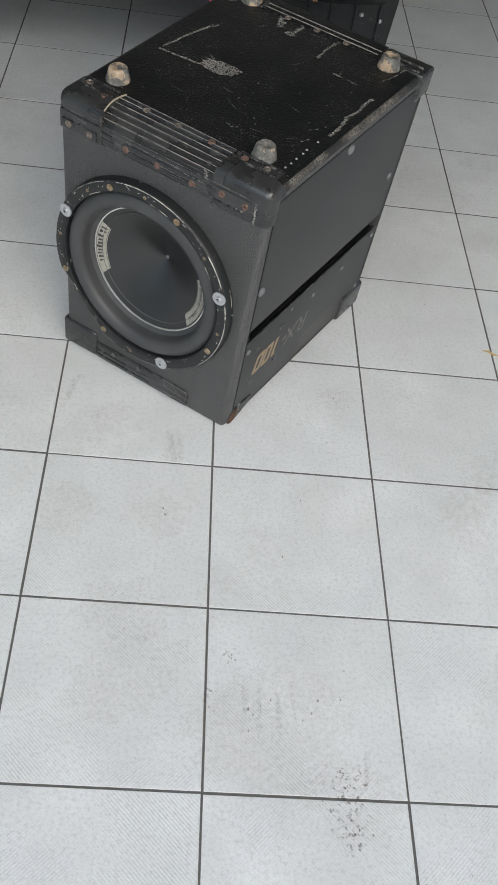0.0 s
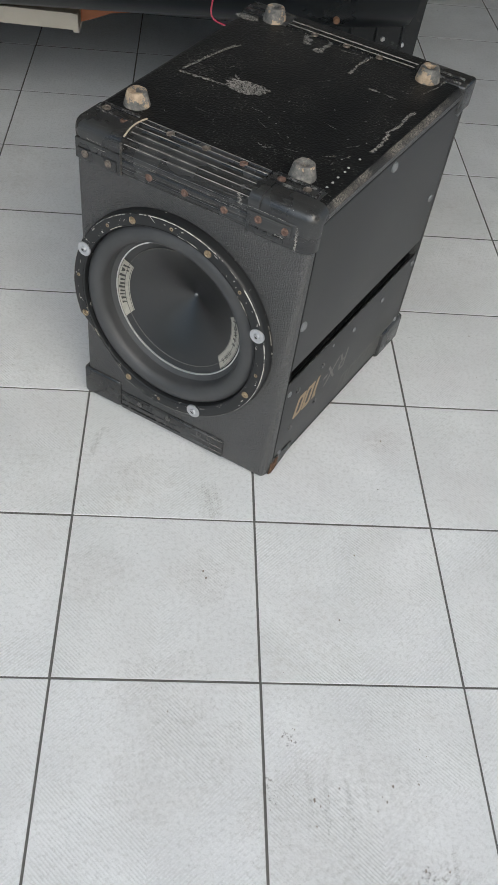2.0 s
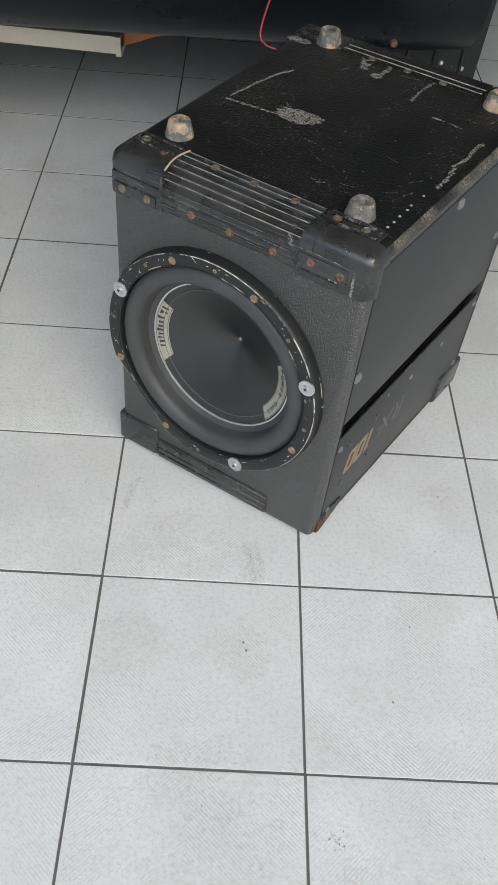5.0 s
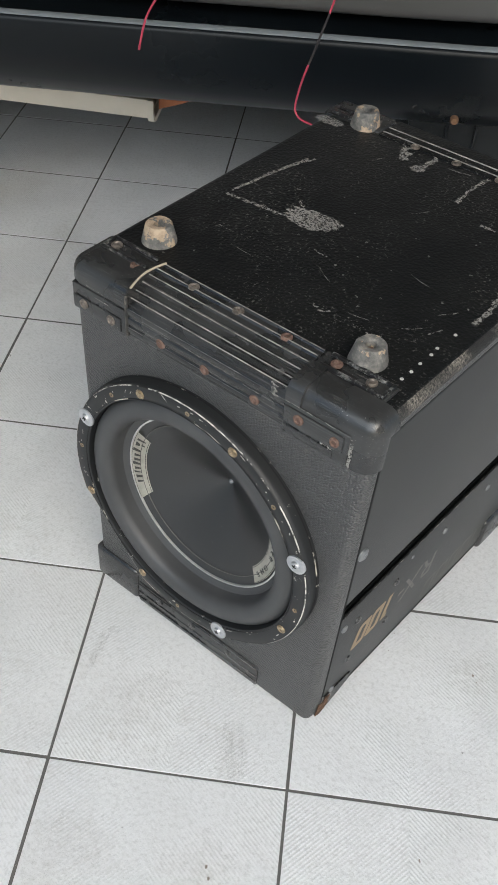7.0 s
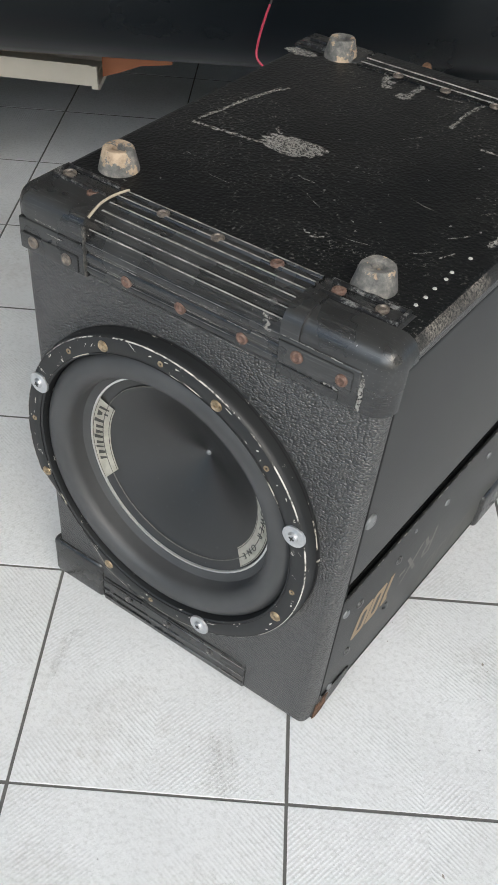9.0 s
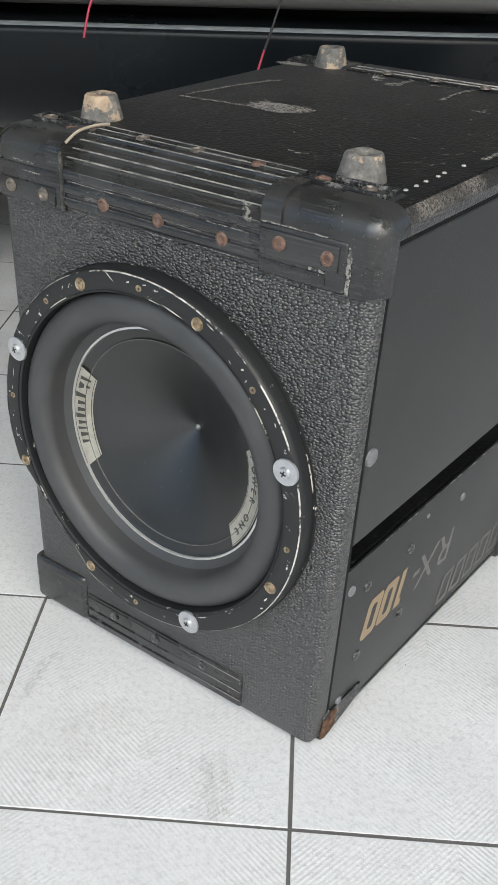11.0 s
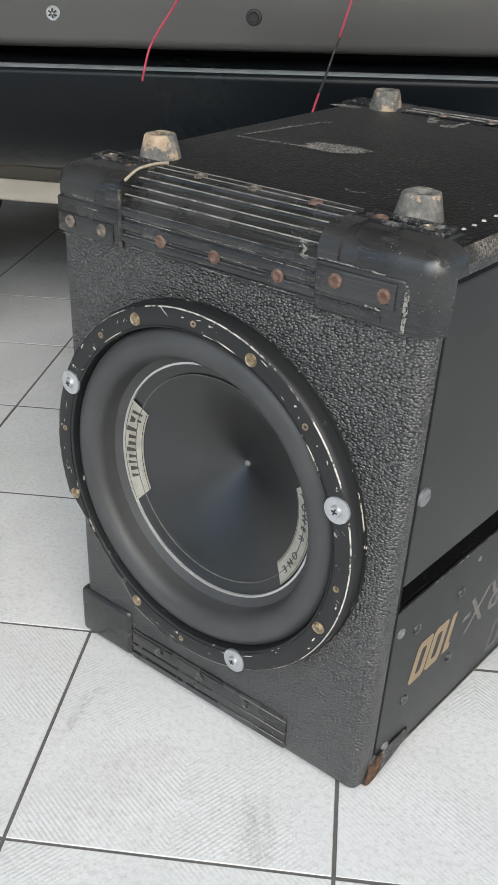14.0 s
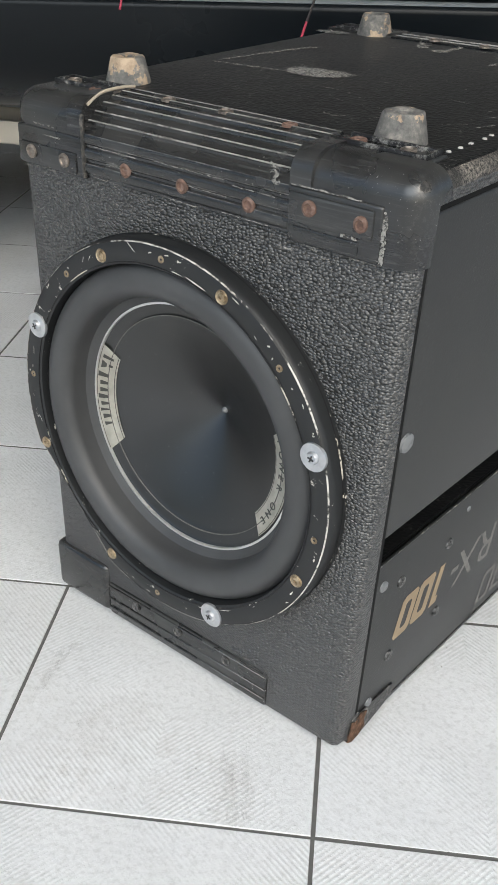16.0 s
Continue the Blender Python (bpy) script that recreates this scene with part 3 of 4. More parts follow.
cab("rivet_plate", block((-0.404, FRONT - 0.0078, 0.4900), (-0.3300, FRONT, 0.5075), 0.0012, 2), M["plastic"], cap_l)
cab("raised_plate", block((-0.1078, FRONT - 0.0062, 0.4860), (-0.0275, FRONT, 0.5262), 0.0022, 3), M["plastic"], cap_r)
cab("rivet_plate", block((-0.1062, FRONT - 0.0080, 0.5015), (-0.0335, FRONT, 0.5225), 0.0014, 2), M["plastic"], cap_r)
cab("step", block((-0.1062, FRONT - 0.0074, 0.4885), (-0.0445, FRONT, 0.4985), 0.0014, 2), M["plastic"], cap_r)
for cap, xs in ((cap_l, (-0.398, -0.332)), (cap_r, (-0.100, -0.024))):
    for y in (0.1115, 0.1315):
        cab("rim", block((xs[0], y, H), (xs[1], y + 0.004, H + 0.0058), 0.0012, 2), M["scraped_plastic"], cap)
    x = xs[0] if cap is cap_l else xs[1] - 0.004
    cab("rim", block((x, 0.1115, H), (x + 0.004, 0.1355, H + 0.0062), 0.0012, 2), M["scraped_plastic"], cap)
for x, z, kind in ((-0.3864, 0.5005, "rivet"), (-0.3440, 0.4998, "rivet")):
    dome((x, FRONT - 0.0076, z), 0.0060, "y", cap_l, M[kind])
for x, z, kind in ((-0.0873, 0.5135, "rust"), (-0.0432, 0.5120, "rust")):
    dome((x, FRONT - 0.0078, z), 0.0060, "y", cap_r, M[kind])
dome((-0.3430, 0.1100, H + 0.003), 0.0062, "z", cap_l, M["rust"])
dome((-0.385, 0.1235, H + 0.003), 0.0066, "z", cap_l, M["rivet"])
dome((-0.0872, 0.1232, H + 0.003), 0.0062, "z", cap_r, M["rust"])
dome((-0.046, 0.1235, H + 0.003), 0.0062, "z", cap_r, M["rivet"])

# the ribbed strip that wraps the upper front edge
RIDGES = [(0.0812, 0.5345), (0.0889, 0.5405), (0.0985, 0.5460), (0.1089, 0.5497), (0.1202, 0.5516), (0.1315, 0.5516)]


def ridge_frame(i):
    """A ridge's place, its direction over the edge and its outward direction, in (y, z)."""
    a, b = RIDGES[max(0, i - 1)], RIDGES[min(len(RIDGES) - 1, i + 1)]
    l = math.hypot(b[0] - a[0], b[1] - a[1])
    t = ((b[0] - a[0]) / l, (b[1] - a[1]) / l)
    return RIDGES[i], t, (-t[1], t[0])


def ribbed_profile():
    o = FRONT - 0.0035
    face = [(o, 0.4905)]
    for z in (0.4975, 0.5095, 0.5215):
        face += [(o, z - 0.0050), (o - 0.0012, z - 0.0040), (o - 0.0020, z - 0.0015), (o - 0.0020, z + 0.0015), (o - 0.0012, z + 0.0040), (o, z + 0.0050)]
    for i in range(len(RIDGES)):
        (y, z), t, n = ridge_frame(i)
        for along, out in ((-0.0024, -0.0017), (-0.0011, 0.0), (0.0011, 0.0), (0.0024, -0.0017)):
            face.append((y + t[0] * along + n[0] * out, z + t[1] * along + n[1] * out))
    return face + [(0.1350, H - 0.01), (FRONT + 0.01, H - 0.022), (FRONT + 0.01, 0.4905)]


strip = cab("edge_strip", extrude_along_x(ribbed_profile(), -0.3225, -0.1075, 1), M["plastic"], cabinet, "ribbed black plastic edge strip with rusty rivets")
for x, z, kind in ((-0.2728, 0.504, "rust"), (-0.2108, 0.5038, "rust"), (-0.1440, 0.5034, "rust")):
    dome((x, FRONT - 0.0042, z), 0.0060, "y", strip, M[kind])
for x, kind in ((-0.2712, "rivet"), (-0.2106, "rivet"), (-0.1482, "rust")):
    dome((x, 0.1230, H + 0.0032), 0.0062, "z", strip, M[kind])
for i in range(len(RIDGES)):
    (y, z), t, n = ridge_frame(i)
    edge = [(y + t[0] * k + n[0] * o, z + t[1] * k + n[1] * o) for k, o in ((-0.0006, -0.0002), (-0.0006, 0.0004), (0.0006, 0.0004), (0.0006, -0.0002))]
    cab("worn_ridge", extrude_along_x(edge, -0.3220, -0.1080), M["ridge"], strip, smooth=False)
for z in (0.5010, 0.5062, 0.5182, 0.5250):
    cab("worn_ridge", block((-0.3220, FRONT - 0.0052, z - 0.0003), (-0.1080, FRONT - 0.0046, z + 0.0003)), M["faint_ridge"], strip, smooth=False)
# a strip and caps at the back upper edge
strip_b = cab("edge_strip", block((-0.326, 0.543, H - 0.02), (-0.090, BACK + 0.0035, H + 0.0018), 0.0016, 2), M["top_vinyl"], cabinet)
for y in (0.552, 0.566):
    cab("worn_ridge", block((-0.325, y, H + 0.0012), (-0.091, y + 0.0016, H + 0.0030), 0.0005, 1), M["ridge"], strip_b)
for x in (-0.27, -0.21, -0.15):
    dome((x, BACK + FRONT - 0.1265, H + 0.003), 0.0062, "z", strip_b, M["rivet"])
for x0, x1 in ((LEFT - 0.004, -0.326), (-0.090, 0.004)):
    cap_b = cab("corner_cap", block((x0, 0.545, 0.500), (x1, BACK + 0.004, H + 0.003), 0.006, 3), M["plastic"])
    for y in (0.548, 0.565):
        cab("rim", block((x0 + 0.012, y, H), (x1 - 0.012, y + 0.004, H + 0.0055), 0.0012, 2), M["scraped_plastic"], cap_b)
# caps and strip along the floor
cab("corner_cap", block((LEFT - 0.005, FRONT - 0.005, 0.010), (-0.330, 0.15, 0.071), 0.007, 3), M["plastic"])
low = cab("edge_strip", block((-0.330, FRONT - 0.0028, 0.010), (-0.0990, FRONT + 0.01, 0.0510), 0.0022, 2), M["plastic"])
for z in (0.018, 0.030, 0.0465):
    cab("rib", block((-0.329, FRONT - 0.004, z), (-0.1000, FRONT, z + 0.002), 0.0006, 1), M["plastic"], low)
for x in (-0.2855, -0.2215, -0.1520):
    dome((x, FRONT - 0.0030, 0.0405), 0.0055, "y", low, M["dark_screw"])
bm = prism([(0.098, 0.0), (0.112, 0.0), (0.128, 0.005), (0.150, 0.011), (0.1675, 0.017), (0.1695, 0.026), (0.166, 0.0325), (0.156, 0.0318), (0.146, 0.0345), (0.133, 0.0325), (0.124, 0.0362), (0.116, 0.0335), (0.108, 0.036), (0.099, 0.030)], -0.012, 0.0135, "x")
bmesh.ops.bevel(bm, geom=bm.edges[:], offset=0.0012, segments=1, affect="EDGES")
broken = cab("corner_cap", bm, M["scraped_plastic"], cabinet, "broken remains of a plastic corner cap")
cab("rust_patch", prism([(0.094, 0.006), (0.102, 0.0015), (0.113, 0.003), (0.121, 0.010), (0.118, 0.020), (0.122, 0.029), (0.112, 0.034), (0.104, 0.027), (0.098, 0.030)], 0.0012, 0.0012, "x"), M["corner_rust"], broken)
cab("corner_cap", block((-0.05, 0.500, 0.0), (0.005, BACK + 0.004, 0.062), 0.008, 3), M["plastic"])

def front_scuff(points, width, lift=0.0075):
    """A ragged pale scuff on the front, along (x, z) points."""
    bm = bmesh.new()
    rows = []
    for (ax, az), (bx, bz) in zip(points, points[1:]):
        l = math.hypot(bx - ax, bz - az)
        n = max(2, int(l / 0.003))
        for i in range(n + 1):
            t = i / n
            w = width * (0.35 + 0.65 * rng.random())
            off = (rng.random() - 0.5) * width * 0.5
            dx, dz = (bx - ax) / l, (bz - az) / l
            rows.append([bm.verts.new((ax + (bx - ax) * t - dz * (off + k * w), FRONT - lift, az + (bz - az) * t + dx * (off + k * w))) for k in (-0.5, 0.5)])
    for a, b in zip(rows, rows[1:]):
        bm.faces.new((a[0], a[1], b[1], b[0]))
    return cab("scuff", bm, M["scuff"], smooth=False)


front_scuff([(-0.0262, 0.4860), (-0.0264, 0.5040), (-0.0262, 0.5230)], 0.0050, 0.0047)
front_scuff([(-0.0270, 0.4860), (-0.0240, 0.5000), (-0.0255, 0.5140)], 0.0040, 0.0049)
front_scuff([(-0.0275, 0.4845), (-0.055, 0.4838)], 0.0030, 0.0006)
front_scuff([(-0.098, 0.4838), (-0.082, 0.4826)], 0.0045, 0.0006)
front_scuff([(-0.1245, 0.5330), (-0.1180, 0.5318), (-0.1225, 0.5260), (-0.1165, 0.5240)], 0.0060, 0.0058)
front_scuff([(-0.1260, 0.5375), (-0.1170, 0.5350)], 0.0050, 0.0046)
front_scuff([(-0.402, 0.4868), (-0.365, 0.4858)], 0.0032, 0.0006)
front_scuff([(-0.360, 0.4858), (-0.328, 0.4880)], 0.0025, 0.0006)
front_scuff([(-0.106, 0.5272), (-0.045, 0.5270)], 0.0016, 0.0066)
front_scuff([(-0.060, 0.5008), (-0.044, 0.5004)], 0.0025, 0.0078)
front_scuff([(-0.385, 0.5240), (-0.358, 0.5235)], 0.0016, 0.0046)
front_scuff([(-0.062, 0.030), (-0.050, 0.0285)], 0.0012, 0.0006)
# long thin rubs on the strip and chips along the caps' edges
for x, z, l in ((-0.318, 0.5165, 0.060), (-0.295, 0.505, 0.035), (-0.240, 0.5175, 0.075), (-0.205, 0.5055, 0.040), (-0.170, 0.4925, 0.045), (-0.310, 0.4915, 0.030), (-0.160, 0.5145, 0.042), (-0.225, 0.4915, 0.030)):
    front_scuff([(x, z), (x + l, z - 0.0006)], 0.0009, 0.0054)
for x, z, l in ((-0.106, 0.5165, 0.012), (-0.088, 0.5168, 0.020), (-0.060, 0.5166, 0.018), (-0.112, 0.4805, 0.014), (-0.075, 0.4808, 0.010), (-0.372, 0.5165, 0.024), (-0.400, 0.487, 0.012)):
    front_scuff([(x, z), (x + l, z)], 0.0014, 0.0071)
for n in range(40):
    x, z = -0.40 + 0.385 * rng.random(), 0.08 + 0.39 * rng.random()
    if math.hypot(x + 0.226, z - 0.272) > 0.192:
        k = 0.0008 + 0.0018 * rng.random()
        front_scuff([(x, z), (x + k, z + (rng.random() - 0.5) * 0.002)], 0.0016, 0.0007)
# a bead of glue and a scrap of cord at the cap's edge
bm = block((-0.3245, 0.0725, 0.4885), (-0.3205, 0.076, 0.540), 0.001, 1)
cab("glue_bead", bm, M["edge_vinyl"])
cord = [(-0.3230, 0.081, 0.5445), (-0.3225, 0.092, 0.5515), (-0.3228, 0.104, 0.5535), (-0.3212, 0.116, 0.5545), (-0.3200, 0.124, 0.5545), (-0.3188, 0.131, 0.5540)]
tube("frayed_cord", [(x - BASE[0], y - BASE[1], z) for x, y, z in cord], 0.0013, M["string"], cabinet)

# four rubber feet on the upturned bottom
FOOT = [(0, -0.004), (0.0202, -0.004), (0.0200, 0.001), (0.0152, 0.0200), (0.0138, 0.0216), (0.0075, 0.0213), (0.0058, 0.0200), (0.0054, 0.012), (0, 0.012)]
for x, y in ((-0.362, 0.166), (-0.071, 0.152), (-0.059, 0.533), (-0.353, 0.553)):
    bm = lathe(FOOT, 28)
    for v in bm.verts:
        k = v.co.z / 0.03
        jig = noise.noise(Vector((v.co.x * 90 + x * 50, v.co.y * 90, v.co.z * 60))) * 0.0016 * k
        v.co = Vector((v.co.x * (1 + jig * 20), v.co.y * (1 - jig * 16), v.co.z + jig)) + Vector((x, y, H))
    foot = cab("rubber_foot", bm, M["foot"], cabinet, "tapered rubber foot, dusty and flaking")
    dome((x, y, H + 0.012), 0.0050, "z", foot, M["rust"], "screw")

# pale staples along the top edge, and scrapes in the vinyl
for x, y in ((-0.0297, 0.1513), (-0.029, 0.1662), (-0.0296, 0.1823), (-0.0291, 0.2011), (-0.0304, 0.2138), (-0.0285, 0.2442)):
    cab("staple", lathe([(0, 0.0010), (0.0016, 0.0009), (0.0021, 0), (0.0021, -0.001)], 10, "z", (x, y, H)), M["white_dot"])


def lid_shift(bm):
    for v in bm.verts:
        k = min(1.0, max(0.0, (v.co.y - 0.26) / 0.2))
        v.co.y += 0.009 * k
        v.co.x -= 0.004 * k
    return bm


def scrape(points, width, ragged=0.5, lift=0.0007):
    """A thin ragged scrape of bared vinyl along a line on the top."""
    bm = bmesh.new()
    rows = []
    for (ax, ay), (bx, by) in zip(points, points[1:]):
        n = max(2, int(math.hypot(bx - ax, by - ay) / 0.004))
        for i in range(n + 1):
            t = i / n
            x, y = ax + (bx - ax) * t, ay + (by - ay) * t
            dx, dy = bx - ax, by - ay
            l = math.hypot(dx, dy)
            w = width * (1 - ragged + ragged * 2 * rng.random()) / 2
            off = (rng.random() - 0.5) * width * 0.5
            rows.append([bm.verts.new((x - dy / l * (off + s * w), y + dx / l * (off + s * w), H + lift)) for s in (-1, 1)])
    for a, b in zip(rows, rows[1:]):
        bm.faces.new((a[0], a[1], b[1], b[0]))
    return cab("scrape", lid_shift(bm), M["scuff"], smooth=False)


def patch(cx, cy, rx, ry, turn=0.0, lift=0.0009, n=36):
    bm = bmesh.new()
    vs = []
    for i in range(n):
        a = 2 * math.pi * i / n
        r = 0.82 + 0.36 * rng.random()
        x, y = rx * r * math.cos(a), ry * r * math.sin(a)
        c, s = math.cos(turn), math.sin(turn)
        vs.append(bm.verts.new((cx + c * x - s * y, cy + s * x + c * y, H + lift)))
    mid = bm.verts.new((cx, cy, H + lift))
    for i in range(n):
        bm.faces.new((vs[i], vs[(i + 1) % n], mid))
    return cab("scrape", lid_shift(bm), M["scuff"], smooth=False)


scrape([(-0.3724, 0.2908), (-0.33, 0.295), (-0.285, 0.3005)], 0.0040)
scrape([(-0.372, 0.300), (-0.362, 0.36), (-0.350, 0.42)], 0.0042)
scrape([(-0.366, 0.352), (-0.352, 0.40), (-0.342, 0.425)], 0.0035)
scrape([(-0.298, 0.335), (-0.279, 0.322), (-0.262, 0.318)], 0.0035)
patch(-0.264, 0.312, 0.032, 0.019, 0.05)
patch(-0.250, 0.318, 0.022, 0.014, 0.3)
scrape([(-0.1598, 0.4546), (-0.162, 0.50), (-0.159, 0.541)], 0.0045)
patch(-0.159, 0.545, 0.009, 0.006)
scrape([(-0.1137, 0.4328), (-0.094, 0.432)], 0.0040)
scrape([(-0.088, 0.433), (-0.066, 0.430)], 0.0032)
scrape([(-0.235, 0.538), (-0.232, 0.510), (-0.236, 0.495)], 0.0080)
patch(-0.236, 0.492, 0.009, 0.008)
scrape([(-0.31, 0.545), (-0.28, 0.535), (-0.26, 0.50)], 0.012)
scrape([(-0.26, 0.560), (-0.21, 0.548), (-0.17, 0.549)], 0.005)
scrape([(-0.022, 0.412), (-0.027, 0.39), (-0.024, 0.36), (-0.03, 0.33)], 0.0055)
scrape([(-0.028, 0.33), (-0.022, 0.30), (-0.024, 0.27)], 0.006)
patch(-0.39, 0.52, 0.02, 0.010)
for x, y, l, turn, w in ((-0.225, 0.268, 0.020, -0.2, 0.0016), (-0.20, 0.245, 0.030, -0.6, 0.0010), (-0.30, 0.215, 0.035, -0.15, 0.0009), (-0.335, 0.235, 0.022, -0.1, 0.0010), (-0.13, 0.20, 0.025, 0.1, 0.0010), (-0.10, 0.185, 0.018, 0.2, 0.0016), (-0.155, 0.182, 0.012, 0.5, 0.0028), (-0.165, 0.188, 0.008, -0.4, 0.0024), (-0.185, 0.40, 0.020, 0.9, 0.0014), (-0.12, 0.30, 0.028, -0.3, 0.0009), (-0.06, 0.26, 0.020, 0.8, 0.0014), (-0.05, 0.225, 0.016, 1.1, 0.0020), (-0.075, 0.215, 0.022, 0.7, 0.0012), (-0.21, 0.52, 0.03, 0.1, 0.0020), (-0.29, 0.47, 0.014, 1.0, 0.0022), (-0.33, 0.575, 0.05, 0.1, 0.0035), (-0.12, 0.56, 0.03, 0.4, 0.0026), (-0.04, 0.47, 0.04, 1.3, 0.0022), (-0.03, 0.52, 0.03, 1.4, 0.0030)):
    scrape([(x, y), (x + l * 0.5 * math.cos(turn), y + l * 0.5 * math.sin(turn)), (x + l * math.cos(turn), y + l * math.sin(turn) + 0.002)], w)
for n in range(46):
    x, y = -0.39 + 0.35 * rng.random(), 0.15 + 0.40 * rng.random()
    patch(x, y, 0.0008 + 0.0018 * rng.random() ** 2, 0.0008 + 0.001 * rng.random(), rng.random() * 3, 0.0011, 7)

# ---- woofer on the front ----
woofer = tagged(new("woofer"), "large round black rubber-surround woofer driver", "woofer")
woofer.matrix_world = cabinet.matrix_world.copy()
WC, WZ, RINGV = -0.2303, 0.272, 0.061


def wpart(name, bm, material, label="", parent=None, smooth=True):
    """bm is built round the axis, height towards the viewer from the ring's face."""
    for v in bm.verts:
        v.co += Vector((WC - BASE[0], RINGV - BASE[1], WZ))
    return part(name, bm, material, parent or woofer, label, smooth)


def edge_radius(a, full=0.183):
    """The ring's rim is cut flat at its lower quarter, towards the cabinet's edge."""
    d = math.degrees(a) % 360
    if 201 < d < 244:
        return min(full, 0.1665 / max(0.5, math.cos(math.radians(d - 222.5))))
    return full


def ring_mesh(profile, steps=128):
    bm = lathe(profile, steps, "y", closed=True)
    for v in bm.verts:
        r, a = math.hypot(v.co.x, v.co.z), math.atan2(v.co.z, v.co.x)
        if r > 0.175:
            k = edge_radius(a) / 0.183
            v.co.x, v.co.z = v.co.x * k, v.co.z * k
    return bm


frame_ring = wpart("mounting_ring", ring_mesh([(0.1835, -0.030), (0.1832, -0.0065), (0.1822, -0.0026), (0.1806, -0.0006), (0.1796, 0.0), (0.164, 0.0), (0.1612, -0.002), (0.1600, -0.012), (0.160, -0.030)]), M["ring"], "chipped black painted mounting ring")
wpart("bare_rim", ring_mesh([(0.1811, -0.0009), (0.1807, -0.0002), (0.1802, 0.0002), (0.1804, -0.0006)]), M["ring_edge"], "chipped pale rim", frame_ring)
wpart("bare_rim", ring_mesh([(0.1640, -0.0006), (0.1637, 0.0004), (0.1629, 0.0003), (0.1631, -0.0008)]), M["ring_edge_worn"], "", frame_ring)
wpart("bare_rim", ring_mesh([(0.1838, -0.0150), (0.1840, -0.0160), (0.1838, -0.0170), (0.1832, -0.0160)]), M["ring_edge_worn"], "", frame_ring)


def ring_nick(deg, r, length, width, turn):
    """A bright nick scratched into the ring's paint."""
    a, n, c = radians(deg), 5, turn
    bm = bmesh.new()
    rows = []
    for i in range(n + 1):
        k = (i / n - 0.5) * length
        w = width * (0.3 + 0.7 * rng.random()) * (1 - abs(2 * i / n - 1) ** 3 * 0.8)
        dx, dz = math.cos(radians(c)), math.sin(radians(c))
        x, z = r * math.cos(a) + k * dx, r * math.sin(a) + k * dz
        rows.append([bm.verts.new((x - dz * s * w, -0.0004, z + dx * s * w)) for s in (-0.5, 0.5)])
    for p, q in zip(rows, rows[1:]):
        bm.faces.new((p[0], p[1], q[1], q[0]))
    wpart("nick", bm, M["nick"], "", frame_ring, False)


for deg, r, length, width, turn in ((99, 0.176, 0.012, 0.0012, -38), (92, 0.174, 0.004, 0.0014, 20), (117, 0.172, 0.006, 0.0008, 65), (120, 0.173, 0.006, 0.0007, 68), (86, 0.176, 0.005, 0.0014, 10), (75, 0.1655, 0.022, 0.0022, -17), (82, 0.1650, 0.012, 0.0014, -8), (140, 0.1775, 0.004, 0.0028, 60), (152, 0.168, 0.005, 0.0012, 80), (166, 0.171, 0.009, 0.0010, 85), (172, 0.1715, 0.004, 0.0010, 80), (183, 0.173, 0.003, 0.0012, 90), (188, 0.172, 0.004, 0.0009, 85), (48, 0.174, 0.003, 0.0022, 10), (45, 0.170, 0.003, 0.0016, 60), (52, 0.168, 0.004, 0.0012, 130), (31, 0.176, 0.004, 0.0018, 110), (36, 0.173, 0.002, 0.0014, 0), (-30, 0.174, 0.006, 0.0020, 60), (-34, 0.177, 0.004, 0.0018, 40), (-14, 0.176, 0.004, 0.0020, 75), (-48, 0.166, 0.003, 0.0012, 45), (-62, 0.1655, 0.014, 0.0010, 28), (-72, 0.166, 0.012, 0.0016, 12), (-80, 0.172, 0.004, 0.0010, 5), (-97, 0.176, 0.006, 0.0012, -10), (-104, 0.174, 0.004, 0.0011, -20), (128, 0.174, 0.002, 0.0016, 0), (62, 0.1775, 0.008, 0.0016, -30)):
    ring_nick(deg, r, length, width, turn)
surround = [(0.162, -0.014), (0.1605, -0.008)]
for i in range(15):
    a = math.pi * (1 - i / 14) * 0.97 + 0.05
    surround.append((0.1450 + 0.0158 * math.cos(math.pi - a), -0.0165 + 0.0145 * math.sin(a)))
surround += [(0.1292, -0.020), (0.1280, -0.0285), (0.1240, -0.0312), (0.1205, -0.0335), (0.1205, -0.048), (0.162, -0.046)]
wpart("surround", lathe(surround, 96, "y", closed=True), M["rubber"], "wide rolled rubber surround")
cone_profile = [(0.1220, -0.0338), (0.1175, -0.0362), (0.1150, -0.0378), (0.1075, -0.0388)]
for k in range(25):
    t = k / 24
    cone_profile.append((0.1062 * (1 - t), -0.0398 - 0.0505 * t ** 1.10))
cone = wpart("cone", lathe(cone_profile, 96, "y"), M["cone"], "glossy black cone with a pointed centre")
# pale bead added to give the cone's point its bright glint
wpart("apex_glint", lathe([(0.0034, -0.0890), (0.0024, -0.0868), (0.0010, -0.0858), (0, -0.0856)], 20, "y"), M["dull_zinc"], "small pale bead added for the glint at the cone's centre", cone)
wpart("silver_ring", lathe([(0.1204, -0.0360), (0.1204, -0.0332), (0.1184, -0.0332), (0.1184, -0.0360)], 96, "y", closed=True), M["silver_line"], "thin silver ring", cone)
wpart("inner_ring", lathe([(0.1072, -0.0390), (0.1072, -0.0378), (0.1065, -0.0378), (0.1065, -0.0390)], 96, "y", closed=True), M["faded"], "", cone)


